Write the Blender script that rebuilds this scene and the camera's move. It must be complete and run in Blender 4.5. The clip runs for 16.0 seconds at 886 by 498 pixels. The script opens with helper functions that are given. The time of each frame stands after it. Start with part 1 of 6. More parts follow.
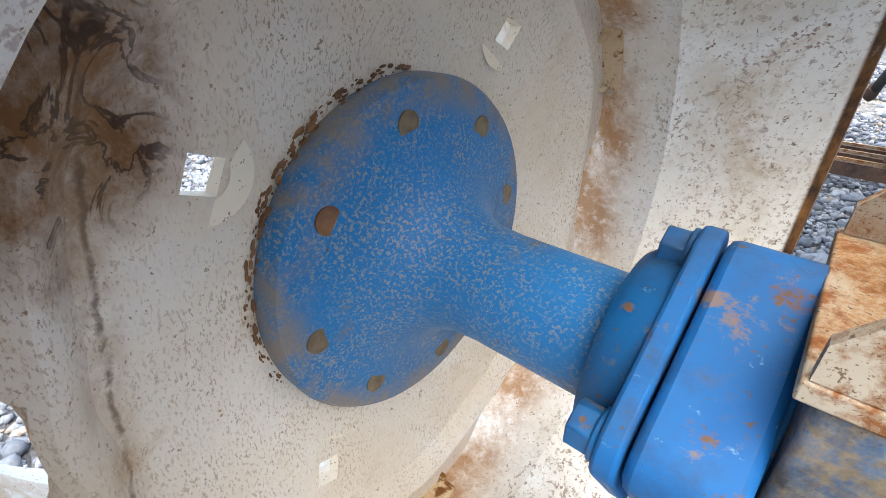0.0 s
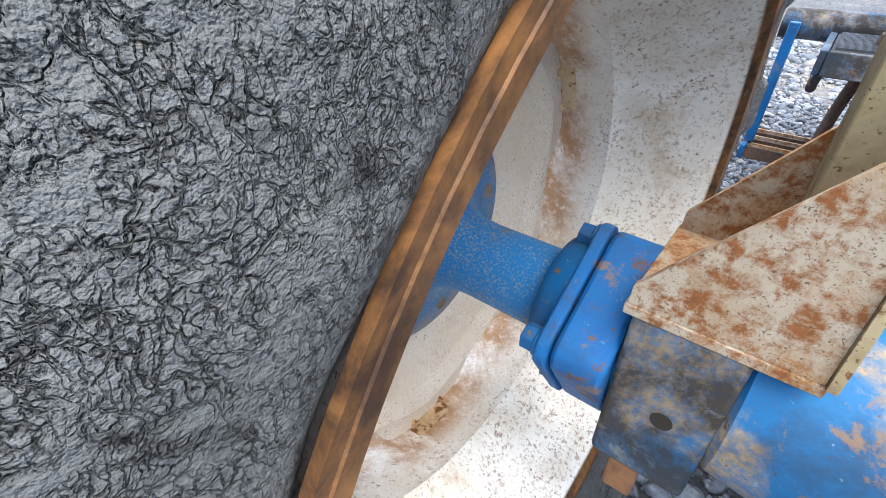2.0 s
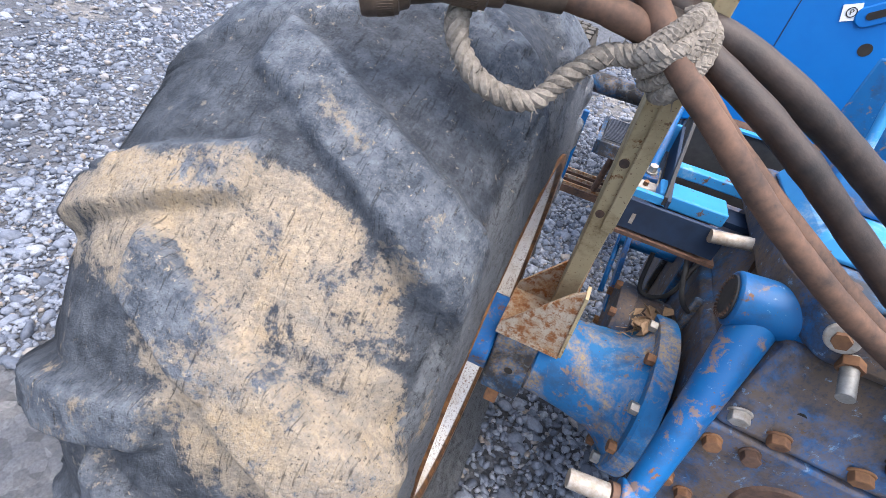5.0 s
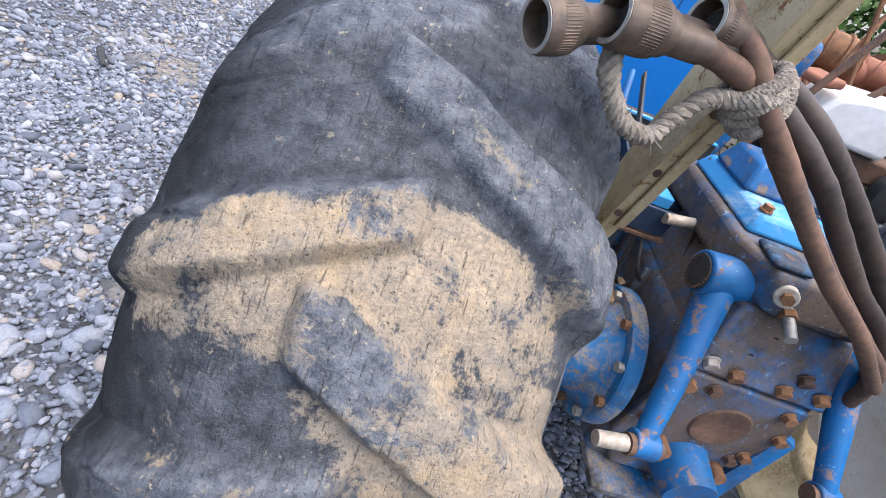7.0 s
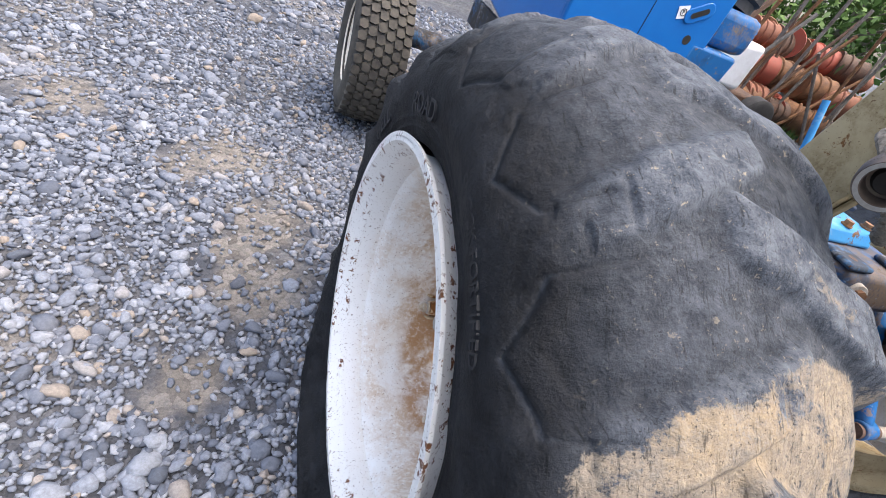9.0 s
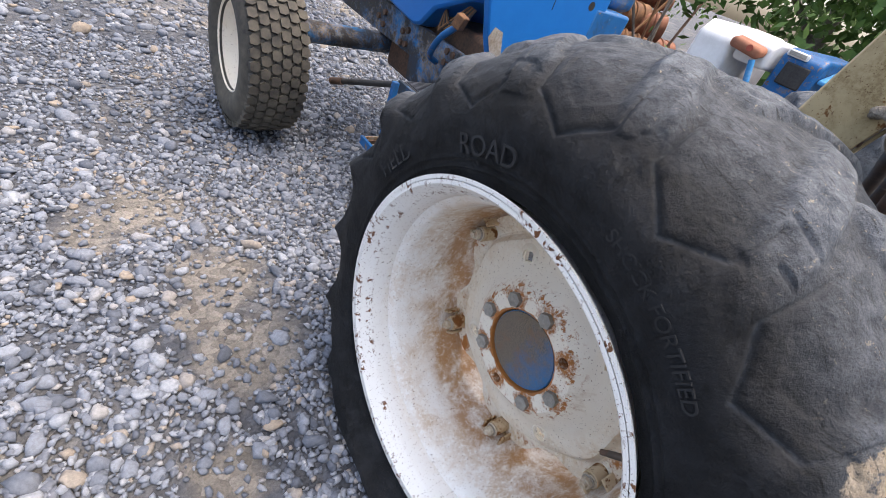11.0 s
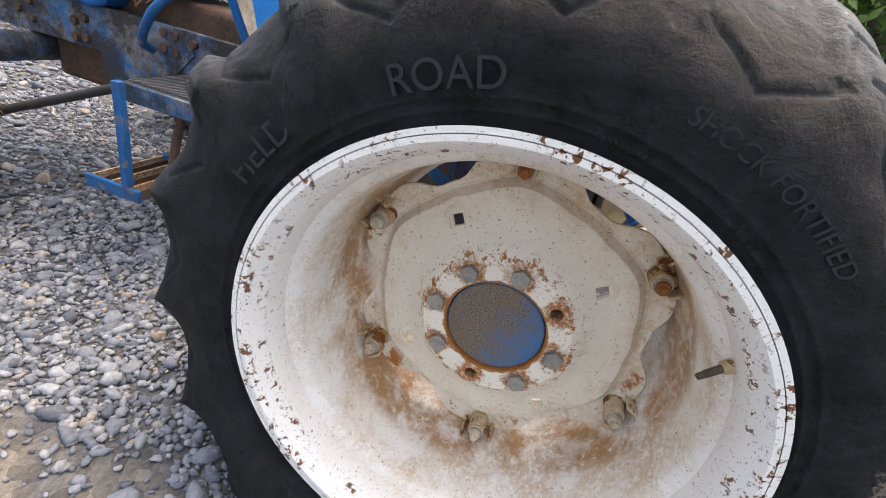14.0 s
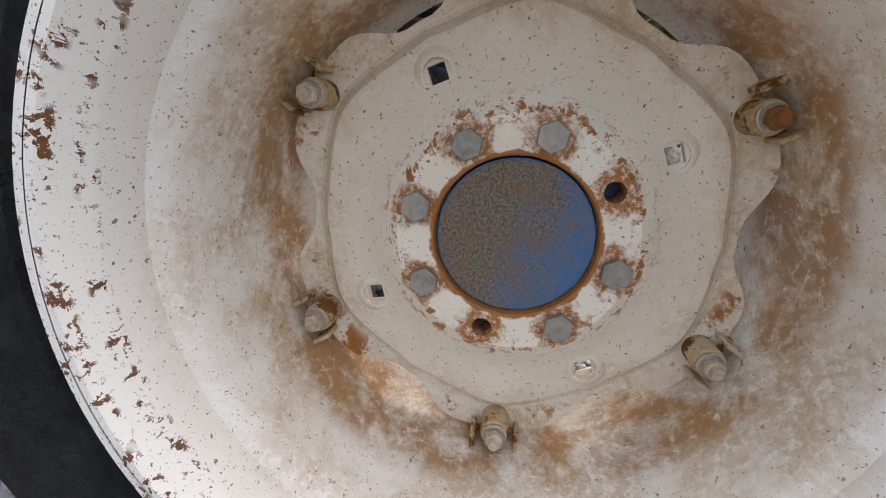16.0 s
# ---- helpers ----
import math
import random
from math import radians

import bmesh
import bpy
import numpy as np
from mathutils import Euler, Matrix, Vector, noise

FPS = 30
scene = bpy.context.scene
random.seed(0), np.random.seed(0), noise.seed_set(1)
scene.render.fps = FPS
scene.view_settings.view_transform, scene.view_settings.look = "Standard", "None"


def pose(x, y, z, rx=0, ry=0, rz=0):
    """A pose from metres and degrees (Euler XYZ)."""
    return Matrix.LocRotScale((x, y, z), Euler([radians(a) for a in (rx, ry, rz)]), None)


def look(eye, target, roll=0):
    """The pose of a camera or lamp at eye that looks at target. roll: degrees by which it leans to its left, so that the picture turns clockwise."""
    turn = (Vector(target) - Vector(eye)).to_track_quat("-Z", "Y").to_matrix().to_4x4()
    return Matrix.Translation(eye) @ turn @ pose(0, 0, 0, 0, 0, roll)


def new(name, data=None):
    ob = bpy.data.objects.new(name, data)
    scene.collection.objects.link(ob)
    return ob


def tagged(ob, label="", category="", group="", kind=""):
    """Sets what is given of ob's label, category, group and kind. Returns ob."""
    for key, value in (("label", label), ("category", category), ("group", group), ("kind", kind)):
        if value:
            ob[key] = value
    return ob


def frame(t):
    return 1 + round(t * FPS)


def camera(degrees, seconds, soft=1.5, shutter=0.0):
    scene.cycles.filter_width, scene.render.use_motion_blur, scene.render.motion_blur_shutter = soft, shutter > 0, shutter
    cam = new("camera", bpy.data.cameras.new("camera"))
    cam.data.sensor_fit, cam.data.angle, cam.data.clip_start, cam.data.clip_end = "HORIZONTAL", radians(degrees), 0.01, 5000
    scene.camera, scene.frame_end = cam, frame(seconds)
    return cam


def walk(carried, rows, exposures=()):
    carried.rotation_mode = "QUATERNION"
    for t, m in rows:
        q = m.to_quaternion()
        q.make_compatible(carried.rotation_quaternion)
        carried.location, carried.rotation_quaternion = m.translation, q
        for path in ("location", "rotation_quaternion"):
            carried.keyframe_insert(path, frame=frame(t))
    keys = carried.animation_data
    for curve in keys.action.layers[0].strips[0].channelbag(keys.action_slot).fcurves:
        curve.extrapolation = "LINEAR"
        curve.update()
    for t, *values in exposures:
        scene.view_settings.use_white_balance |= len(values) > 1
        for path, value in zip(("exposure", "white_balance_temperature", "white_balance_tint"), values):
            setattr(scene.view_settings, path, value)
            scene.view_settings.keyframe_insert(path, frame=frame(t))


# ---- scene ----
cam = camera(87.8, 16.0, soft=0.8)
EXPOSURES = [(0, 1.85, 6700, 2), (1.5, 1.62, 6500, 2), (2.5, 1.6, 6200, 4), (4, 1.25, 6150, 8), (7, 1.0, 6300, 10), (8.5, 0.98, 6600, 10), (10, 0.92, 6850, 10), (12, 0.9, 7300, 10), (14, 1.1, 7900, 10), (16, 0.86, 8300, 10)]
PATH = [
    (0, (0.271, -0.212, 0.585), (-0.848, 1.081, -0.452), -0.8),
    (0.5, (0.281, -0.218, 0.581), (-0.826, 1.069, -0.476), -0.4),
    (1, (0.303, -0.24, 0.589), (-0.779, 1.044, -0.499), -0.2),
    (1.5, (0.319, -0.277, 0.623), (-0.73, 1.009, -0.493), -0.0),
    (2, (0.334, -0.315, 0.673), (-0.683, 0.975, -0.469), 0.5),
    (2.5, (0.352, -0.362, 0.734), (-0.607, 0.942, -0.44), 2.0),
    (3, (0.363, -0.424, 0.815), (-0.536, 0.89, -0.396), 3.0),
    (3.5, (0.378, -0.476, 0.895), (-0.446, 0.872, -0.331), 5.3),
    (4, (0.384, -0.516, 0.956), (-0.332, 0.883, -0.28), 7.6),
    (4.2, (0.377, -0.534, 0.979), (-0.28, 0.895, -0.257), 8.8),
    (6.3, (0.169, -0.674, 1.045), (0.155, 0.916, -0.168), 20.4),
    (6.5, (0.14, -0.67, 1.043), (0.202, 0.923, -0.164), 21.6),
    (7, (0.052, -0.647, 1.016), (0.318, 0.933, -0.182), 24.3),
    (7.5, (-0.051, -0.619, 0.991), (0.356, 0.93, -0.206), 25.6),
    (8, (-0.183, -0.563, 1.017), (0.332, 0.951, -0.185), 25.9),
    (8.5, (-0.282, -0.523, 1.039), (0.35, 0.949, -0.159), 25.8),
    (9, (-0.353, -0.491, 1.019), (0.395, 0.933, -0.169), 24.9),
    (9.2, (-0.379, -0.479, 1.011), (0.412, 0.925, -0.174), 24.6),
    (11.3, (-0.613, -0.254, 1.009), (0.632, 0.813, -0.137), 20.7),
    (11.5, (-0.618, -0.224, 0.999), (0.664, 0.795, -0.148), 20.2),
    (12, (-0.631, -0.147, 1.001), (0.766, 0.75, -0.115), 19.1),
    (12.5, (-0.632, -0.099, 0.983), (0.867, 0.661, -0.101), 17.6),
    (13, (-0.629, -0.074, 0.954), (0.964, 0.53, -0.093), 16.5),
    (13.5, (-0.623, -0.053, 0.92), (1.065, 0.388, -0.058), 15.4),
    (14, (-0.597, -0.01, 0.826), (1.149, 0.336, -0.085), 14.1),
    (14.5, (-0.554, 0.026, 0.701), (1.241, 0.317, -0.131), 12.9),
    (15, (-0.507, 0.033, 0.619), (1.327, 0.279, -0.138), 11.7),
    (15.5, (-0.46, 0.021, 0.556), (1.417, 0.232, -0.101), 10.5),
    (16, (-0.427, 0.025, 0.52), (1.469, 0.208, -0.088), 9.9),
]
walk(cam, [(t, look(eye, target, roll)) for t, eye, target, roll in PATH], EXPOSURES)

# ---- world and sun ----
SUN_EL, SUN_ROT = 72.0, 115.0
world = bpy.data.worlds.new("sky")
scene.world = world
world.use_nodes = True
wn = world.node_tree
sky = wn.nodes.new("ShaderNodeTexSky")
sky.sky_type, sky.sun_disc = "NISHITA", False
sky.sun_elevation, sky.sun_rotation = radians(SUN_EL), radians(SUN_ROT)
sky.air_density, sky.dust_density, sky.ozone_density = 0.8, 4.5, 0.7
wn.links.new(sky.outputs[0], wn.nodes["Background"].inputs[0])
wn.nodes["Background"].inputs[1].default_value = 0.27
sun = new("sun", bpy.data.lights.new("sun", "SUN"))
sun.data.energy, sun.data.angle, sun.data.color = 1.2, radians(100), (1.0, 0.98, 0.95)
_el, _az = radians(SUN_EL), radians(SUN_ROT)
sun.matrix_world = look((0, 0, 0), (-math.sin(_az) * math.cos(_el), -math.cos(_az) * math.cos(_el), -math.sin(_el)))

H = 0.404      # height of the rear axle
XC = 0.0575    # middle of the left rear rim
XT = 0.72      # middle plane of the tractor


# ---- materials ----
def nodes_of(name):
    m = bpy.data.materials.new(name)
    m.use_nodes = True
    t = m.node_tree
    return m, t.nodes, t.links, t.nodes["Principled BSDF"]


def ramp(n, stops):
    r = n.new("ShaderNodeValToRGB")
    el = r.color_ramp.elements
    while len(el) < len(stops):
        el.new(0.5)
    for e, (p, c) in zip(el, stops):
        e.position = p
        e.color = (*c, 1) if len(c) == 3 else (c[0], c[0], c[0], 1)
    return r


def noise_node(n, l, scale, detail=6.0, rough=0.6, vec=None, distort=0.0):
    x = n.new("ShaderNodeTexNoise")
    x.inputs["Scale"].default_value, x.inputs["Detail"].default_value = scale, detail
    x.inputs["Roughness"].default_value, x.inputs["Distortion"].default_value = rough, distort
    if vec is not None:
        l.new(vec, x.inputs["Vector"])
    return x


def mixc(n, l, fac, a, b, mode="MIX"):
    m = n.new("ShaderNodeMix")
    m.data_type, m.blend_type = "RGBA", mode
    for sock, v in ((m.inputs[0], fac), (m.inputs[6], a), (m.inputs[7], b)):
        if hasattr(v, "links"):
            l.new(v, sock)
        elif isinstance(v, (int, float)):
            sock.default_value = v
        else:
            sock.default_value = (*v, 1)
    return m.outputs[2]


def bump(n, l, bsdf, height, strength, dist, normal=None):
    b = n.new("ShaderNodeBump")
    b.inputs["Strength"].default_value, b.inputs["Distance"].default_value = strength, dist
    l.new(height, b.inputs["Height"])
    if normal is not None:
        l.new(normal, b.inputs["Normal"])
    l.new(b.outputs[0], bsdf.inputs["Normal"])
    return b.outputs[0]


def coords(n, offset=(0, 0, 0), scale=(1, 1, 1)):
    t = n.new("ShaderNodeTexCoord")
    m = n.new("ShaderNodeMapping")
    m.inputs["Location"].default_value, m.inputs["Scale"].default_value = offset, scale
    t.id_data.links.new(t.outputs["Object"], m.inputs["Vector"])
    return m.outputs[0]


def painted(name, paint, paint2, rust, dirt, rust_at, dirt_at, speck=0.0, rough=0.45, scale=1.0, dirt_scale=9.0, bump_mm=0.6, extra=None, soft=0.035):
    """Old paint: two tones, rust where it has flaked, dusty dirt patches, small dark specks."""
    m, n, l, b = nodes_of(name)
    v = coords(n)
    tone = noise_node(n, l, 14 * scale, 4, 0.6, v)
    c = mixc(n, l, tone.outputs[0], paint, paint2)
    big = noise_node(n, l, dirt_scale, 7, 0.68, v, 0.4)
    dm = ramp(n, [(dirt_at, (0,)), (dirt_at + 0.13, (1,))])
    l.new(big.outputs[0], dm.inputs[0])
    fine = noise_node(n, l, 160 * scale, 3, 0.7, v)
    fm = ramp(n, [(0.38, (0.35,)), (0.6, (1,))])
    l.new(fine.outputs[0], fm.inputs[0])
    dmul = mixc(n, l, 1.0, dm.outputs[0], fm.outputs[0], "MULTIPLY")
    c = mixc(n, l, dmul, c, dirt)
    rn = noise_node(n, l, 26 * scale, 9, 0.72, coords(n, (3.1, 1.7, 5.2)), 0.2)
    rm = ramp(n, [(rust_at, (0,)), (rust_at + soft, (1,))])
    l.new(rn.outputs[0], rm.inputs[0])
    rt = noise_node(n, l, 90 * scale, 4, 0.6, v)
    rc = mixc(n, l, rt.outputs[0], rust, tuple(x * 0.35 for x in rust))
    c = mixc(n, l, rm.outputs[0], c, rc)
    if speck:
        for sc, off, lim in ((330, 9, 0.715), (120, 3, 0.735)):
            sp = noise_node(n, l, sc * scale, 3, 0.6, coords(n, (off, 4, 2)))
            sm = ramp(n, [(lim - speck, (0,)), (lim + 0.03 - speck, (0.85,))])
            l.new(sp.outputs[0], sm.inputs[0])
            c = mixc(n, l, sm.outputs[0], c, (0.13, 0.07, 0.035))
    if extra:
        c = extra(n, l, c)
    l.new(c, b.inputs["Base Color"])
    rr = ramp(n, [(0.0, (rough,)), (1.0, (0.9,))])
    mx = mixc(n, l, 1.0, dm.outputs[0], rm.outputs[0], "LIGHTEN")
    l.new(mx, rr.inputs[0])
    l.new(rr.outputs[0], b.inputs["Roughness"])
    b.inputs["Specular IOR Level"].default_value = 0.3
    hh = mixc(n, l, 0.5, rn.outputs[0], fine.outputs[0])
    bump(n, l, b, hh, 0.55, bump_mm * 0.001)
    return m


def plain(name, c1, c2, rough, scale=60.0, metal=0.0, bump_mm=0.4):
    m, n, l, b = nodes_of(name)
    t = noise_node(n, l, scale, 6, 0.65, coords(n))
    t2 = noise_node(n, l, scale * 0.13, 4, 0.6, coords(n, (5, 2, 1)))
    f = mixc(n, l, 0.5, t.outputs[0], t2.outputs[0])
    r = ramp(n, [(0.36, c1), (0.62, c2)])
    l.new(f, r.inputs[0])
    l.new(r.outputs[0], b.inputs["Base Color"])
    b.inputs["Roughness"].default_value, b.inputs["Metallic"].default_value = rough, metal
    bump(n, l, b, t.outputs[0], 0.5, bump_mm * 0.001)
    return m


def maths(n, l, op, a, b=None, c=None):
    m = n.new("ShaderNodeMath")
    m.operation = op
    for s, v in zip(m.inputs, (a, b, c)):
        if v is None:
            continue
        if hasattr(v, "links"):
            l.new(v, s)
        else:
            s.default_value = v
    return m.outputs[0]


def axle_polar(n, l):
    """Distance from the rear axle line, the place along it, and height."""
    g = n.new("ShaderNodeNewGeometry")
    s = n.new("ShaderNodeSeparateXYZ")
    l.new(g.outputs["Position"], s.inputs[0])
    dz = maths(n, l, "SUBTRACT", s.outputs[2], 0.404)
    r = maths(n, l, "SQRT", maths(n, l, "ADD", maths(n, l, "MULTIPLY", s.outputs[1], s.outputs[1]), maths(n, l, "MULTIPLY", dz, dz)))
    return r, s.outputs[0], dz, g.outputs["Position"]


def window(n, l, v, a, b, c, d):
    """0 below a, 1 from b to c, 0 above d."""
    r = n.new("ShaderNodeMapRange")
    r.interpolation_type = "SMOOTHSTEP"
    for k, x in zip((1, 2, 3, 4), (a, b, 0.0, 1.0)):
        r.inputs[k].default_value = x
    q = n.new("ShaderNodeMapRange")
    q.interpolation_type = "SMOOTHSTEP"
    for k, x in zip((1, 2, 3, 4), (c, d, 1.0, 0.0)):
        q.inputs[k].default_value = x
    l.new(v, r.inputs[0])
    l.new(v, q.inputs[0])
    return maths(n, l, "MULTIPLY", r.outputs[0], q.outputs[0])


def blotch(n, l, pos, scale, lo, hi, off=0.0, detail=8.0):
    m = n.new("ShaderNodeMapping")
    m.inputs["Location"].default_value = (off, off * 0.7, off * 1.3)
    l.new(pos, m.inputs["Vector"])
    t = noise_node(n, l, scale, detail, 0.72, m.outputs[0], 0.3)
    r = ramp(n, [(lo, (0,)), (hi, (1,))])
    l.new(t.outputs[0], r.inputs[0])
    return r.outputs[0]


def grease_and_shade(n, l, c):
    g = n.new("ShaderNodeNewGeometry")
    p = g.outputs["Position"]
    # dark patches: grease, and the shade among the rear castings put into colour
    c = mixc(n, l, maths(n, l, "MULTIPLY", blotch(n, l, p, 8, 0.42, 0.54, 21.0), 0.88), c, (0.030, 0.026, 0.022))
    w = maths(n, l, "MULTIPLY", blotch(n, l, p, 45, 0.55, 0.60, 15.0), blotch(n, l, p, 8, 0.45, 0.58, 17.0))
    return mixc(n, l, maths(n, l, "MULTIPLY", w, 0.35), c, (0.28, 0.30, 0.30))


def scuffs(n, l, c):
    """Tan dirt in the hollows, rubbed pale and dark spots."""
    g = n.new("ShaderNodeNewGeometry")
    p = g.outputs["Position"]
    c = mixc(n, l, maths(n, l, "MULTIPLY", blotch(n, l, p, 12, 0.50, 0.66, 31.0), 0.55), c, (0.035, 0.034, 0.036))
    c = mixc(n, l, maths(n, l, "MULTIPLY", blotch(n, l, p, 34, 0.57, 0.63, 23.0), 0.8), c, (0.24, 0.145, 0.075))
    return mixc(n, l, maths(n, l, "MULTIPLY", blotch(n, l, p, 75, 0.64, 0.68, 27.0), 0.7), c, (0.20, 0.33, 0.46))


def mud_runs(n, l, c):
    """Tan mud in broad patches with a fine grain, over darker oil stains."""
    g = n.new("ShaderNodeNewGeometry")
    p = g.outputs["Position"]
    c = mixc(n, l, maths(n, l, "MULTIPLY", blotch(n, l, p, 8, 0.36, 0.52, 21.0), 0.86), c, (0.046, 0.034, 0.025))
    f = maths(n, l, "MULTIPLY", blotch(n, l, p, 12, 0.40, 0.52, 33.0), blotch(n, l, p, 150, 0.30, 0.50, 4.0, 4.0))
    c = mixc(n, l, maths(n, l, "MULTIPLY", f, 0.62), c, (0.155, 0.105, 0.06))
    return mixc(n, l, maths(n, l, "MULTIPLY", blotch(n, l, p, 60, 0.60, 0.66, 19.0), 0.7), c, (0.19, 0.30, 0.42))


BLUE, BLUE2 = (0.006, 0.080, 0.235), (0.009, 0.125, 0.33)
RUST = (0.33, 0.115, 0.025)
m_blue = painted("old_blue_paint", BLUE, BLUE2, (0.26, 0.13, 0.06), (0.22, 0.17, 0.11), 0.625, 0.57, 0.04, 0.45, extra=scuffs)
m_blue_dusty = painted("dusty_blue_paint", (0.010, 0.095, 0.235), (0.014, 0.15, 0.34), (0.20, 0.11, 0.06), (0.25, 0.19, 0.125), 0.60, 0.41, 0.05, 0.7, extra=grease_and_shade)
m_blue_mud = painted("muddy_blue_paint", (0.010, 0.105, 0.29), (0.016, 0.165, 0.40), (0.20, 0.11, 0.06), (0.30, 0.21, 0.12), 0.62, 0.54, 0.05, 0.6, extra=mud_runs)
m_blue_tube = painted("worn_blue_tube_paint", (0.010, 0.105, 0.28), (0.022, 0.17, 0.38), (0.20, 0.12, 0.07), (0.34, 0.26, 0.16), 0.64, 0.49, 0.04, 0.6, 1.0, 13, extra=scuffs)
m_blue_cap = painted("spotted_blue_cap_paint", (0.007, 0.095, 0.30), (0.012, 0.14, 0.38), (0.24, 0.13, 0.07), (0.12, 0.10, 0.075), 0.585, 0.56, 0.05, 0.6, 1.4, 16, extra=scuffs, soft=0.06)
m_blue_clean = painted("blue_sheet_paint", (0.007, 0.120, 0.40), (0.010, 0.160, 0.48), RUST, (0.3, 0.25, 0.2), 0.75, 0.70, 0.0, 0.3)
def disc_rust(n, l, c):
    r, x, dz, pos = axle_polar(n, l)
    sp = n.new("ShaderNodeSeparateXYZ")
    l.new(pos, sp.inputs[0])
    y = sp.outputs[1]
    tan = maths(n, l, "MULTIPLY", window(n, l, r, 0.15, 0.23, 0.4, 0.5), blotch(n, l, pos, 14, 0.38, 0.62, 2.0))
    tan = maths(n, l, "MULTIPLY", tan, blotch(n, l, pos, 110, 0.32, 0.55, 1.0, 4.0))
    c = mixc(n, l, maths(n, l, "MULTIPLY", tan, 0.75), c, (0.56, 0.37, 0.18))
    spots = blotch(n, l, pos, 190, 0.665, 0.69, 11.0, 2.0)
    c = mixc(n, l, maths(n, l, "MULTIPLY", spots, 0.85), c, (0.17, 0.075, 0.03))
    # halos round the eight bolts
    th = maths(n, l, "ARCTAN2", y, dz)
    k = maths(n, l, "SUBTRACT", maths(n, l, "FLOORED_MODULO", maths(n, l, "ADD", th, radians(-37.3 + 22.5)), radians(45)), radians(22.5))
    bx = maths(n, l, "SUBTRACT", maths(n, l, "MULTIPLY", r, maths(n, l, "COSINE", k)), 0.1016)
    by = maths(n, l, "MULTIPLY", r, maths(n, l, "SINE", k))
    d = maths(n, l, "SQRT", maths(n, l, "ADD", maths(n, l, "MULTIPLY", bx, bx), maths(n, l, "MULTIPLY", by, by)))
    wob = noise_node(n, l, 60, 4, 0.65, pos)
    d = maths(n, l, "MULTIPLY_ADD", maths(n, l, "SUBTRACT", wob.outputs[0], 0.5), 0.055, d)
    halo = maths(n, l, "MULTIPLY", window(n, l, d, -1, -0.9, 0.017, 0.029), blotch(n, l, pos, 170, 0.30, 0.52, 2.0, 4.0))
    ring = window(n, l, maths(n, l, "MULTIPLY_ADD", maths(n, l, "SUBTRACT", wob.outputs[0], 0.5), 0.012, r), 0.0755, 0.077, 0.0835, 0.086)
    patch = maths(n, l, "MULTIPLY", window(n, l, r, 0.105, 0.115, 0.125, 0.145), blotch(n, l, pos, 60, 0.54, 0.57, 5.0))
    edge = maths(n, l, "MULTIPLY", window(n, l, r, 0.225, 0.245, 0.4, 0.5), blotch(n, l, pos, 20, 0.54, 0.60, 7.0))
    f = maths(n, l, "MAXIMUM", maths(n, l, "MAXIMUM", halo, ring), maths(n, l, "MAXIMUM", patch, edge))
    t = noise_node(n, l, 160, 4, 0.6, pos)
    rc = mixc(n, l, t.outputs[0], (0.52, 0.20, 0.045), (0.24, 0.085, 0.03))
    return mixc(n, l, f, c, rc)


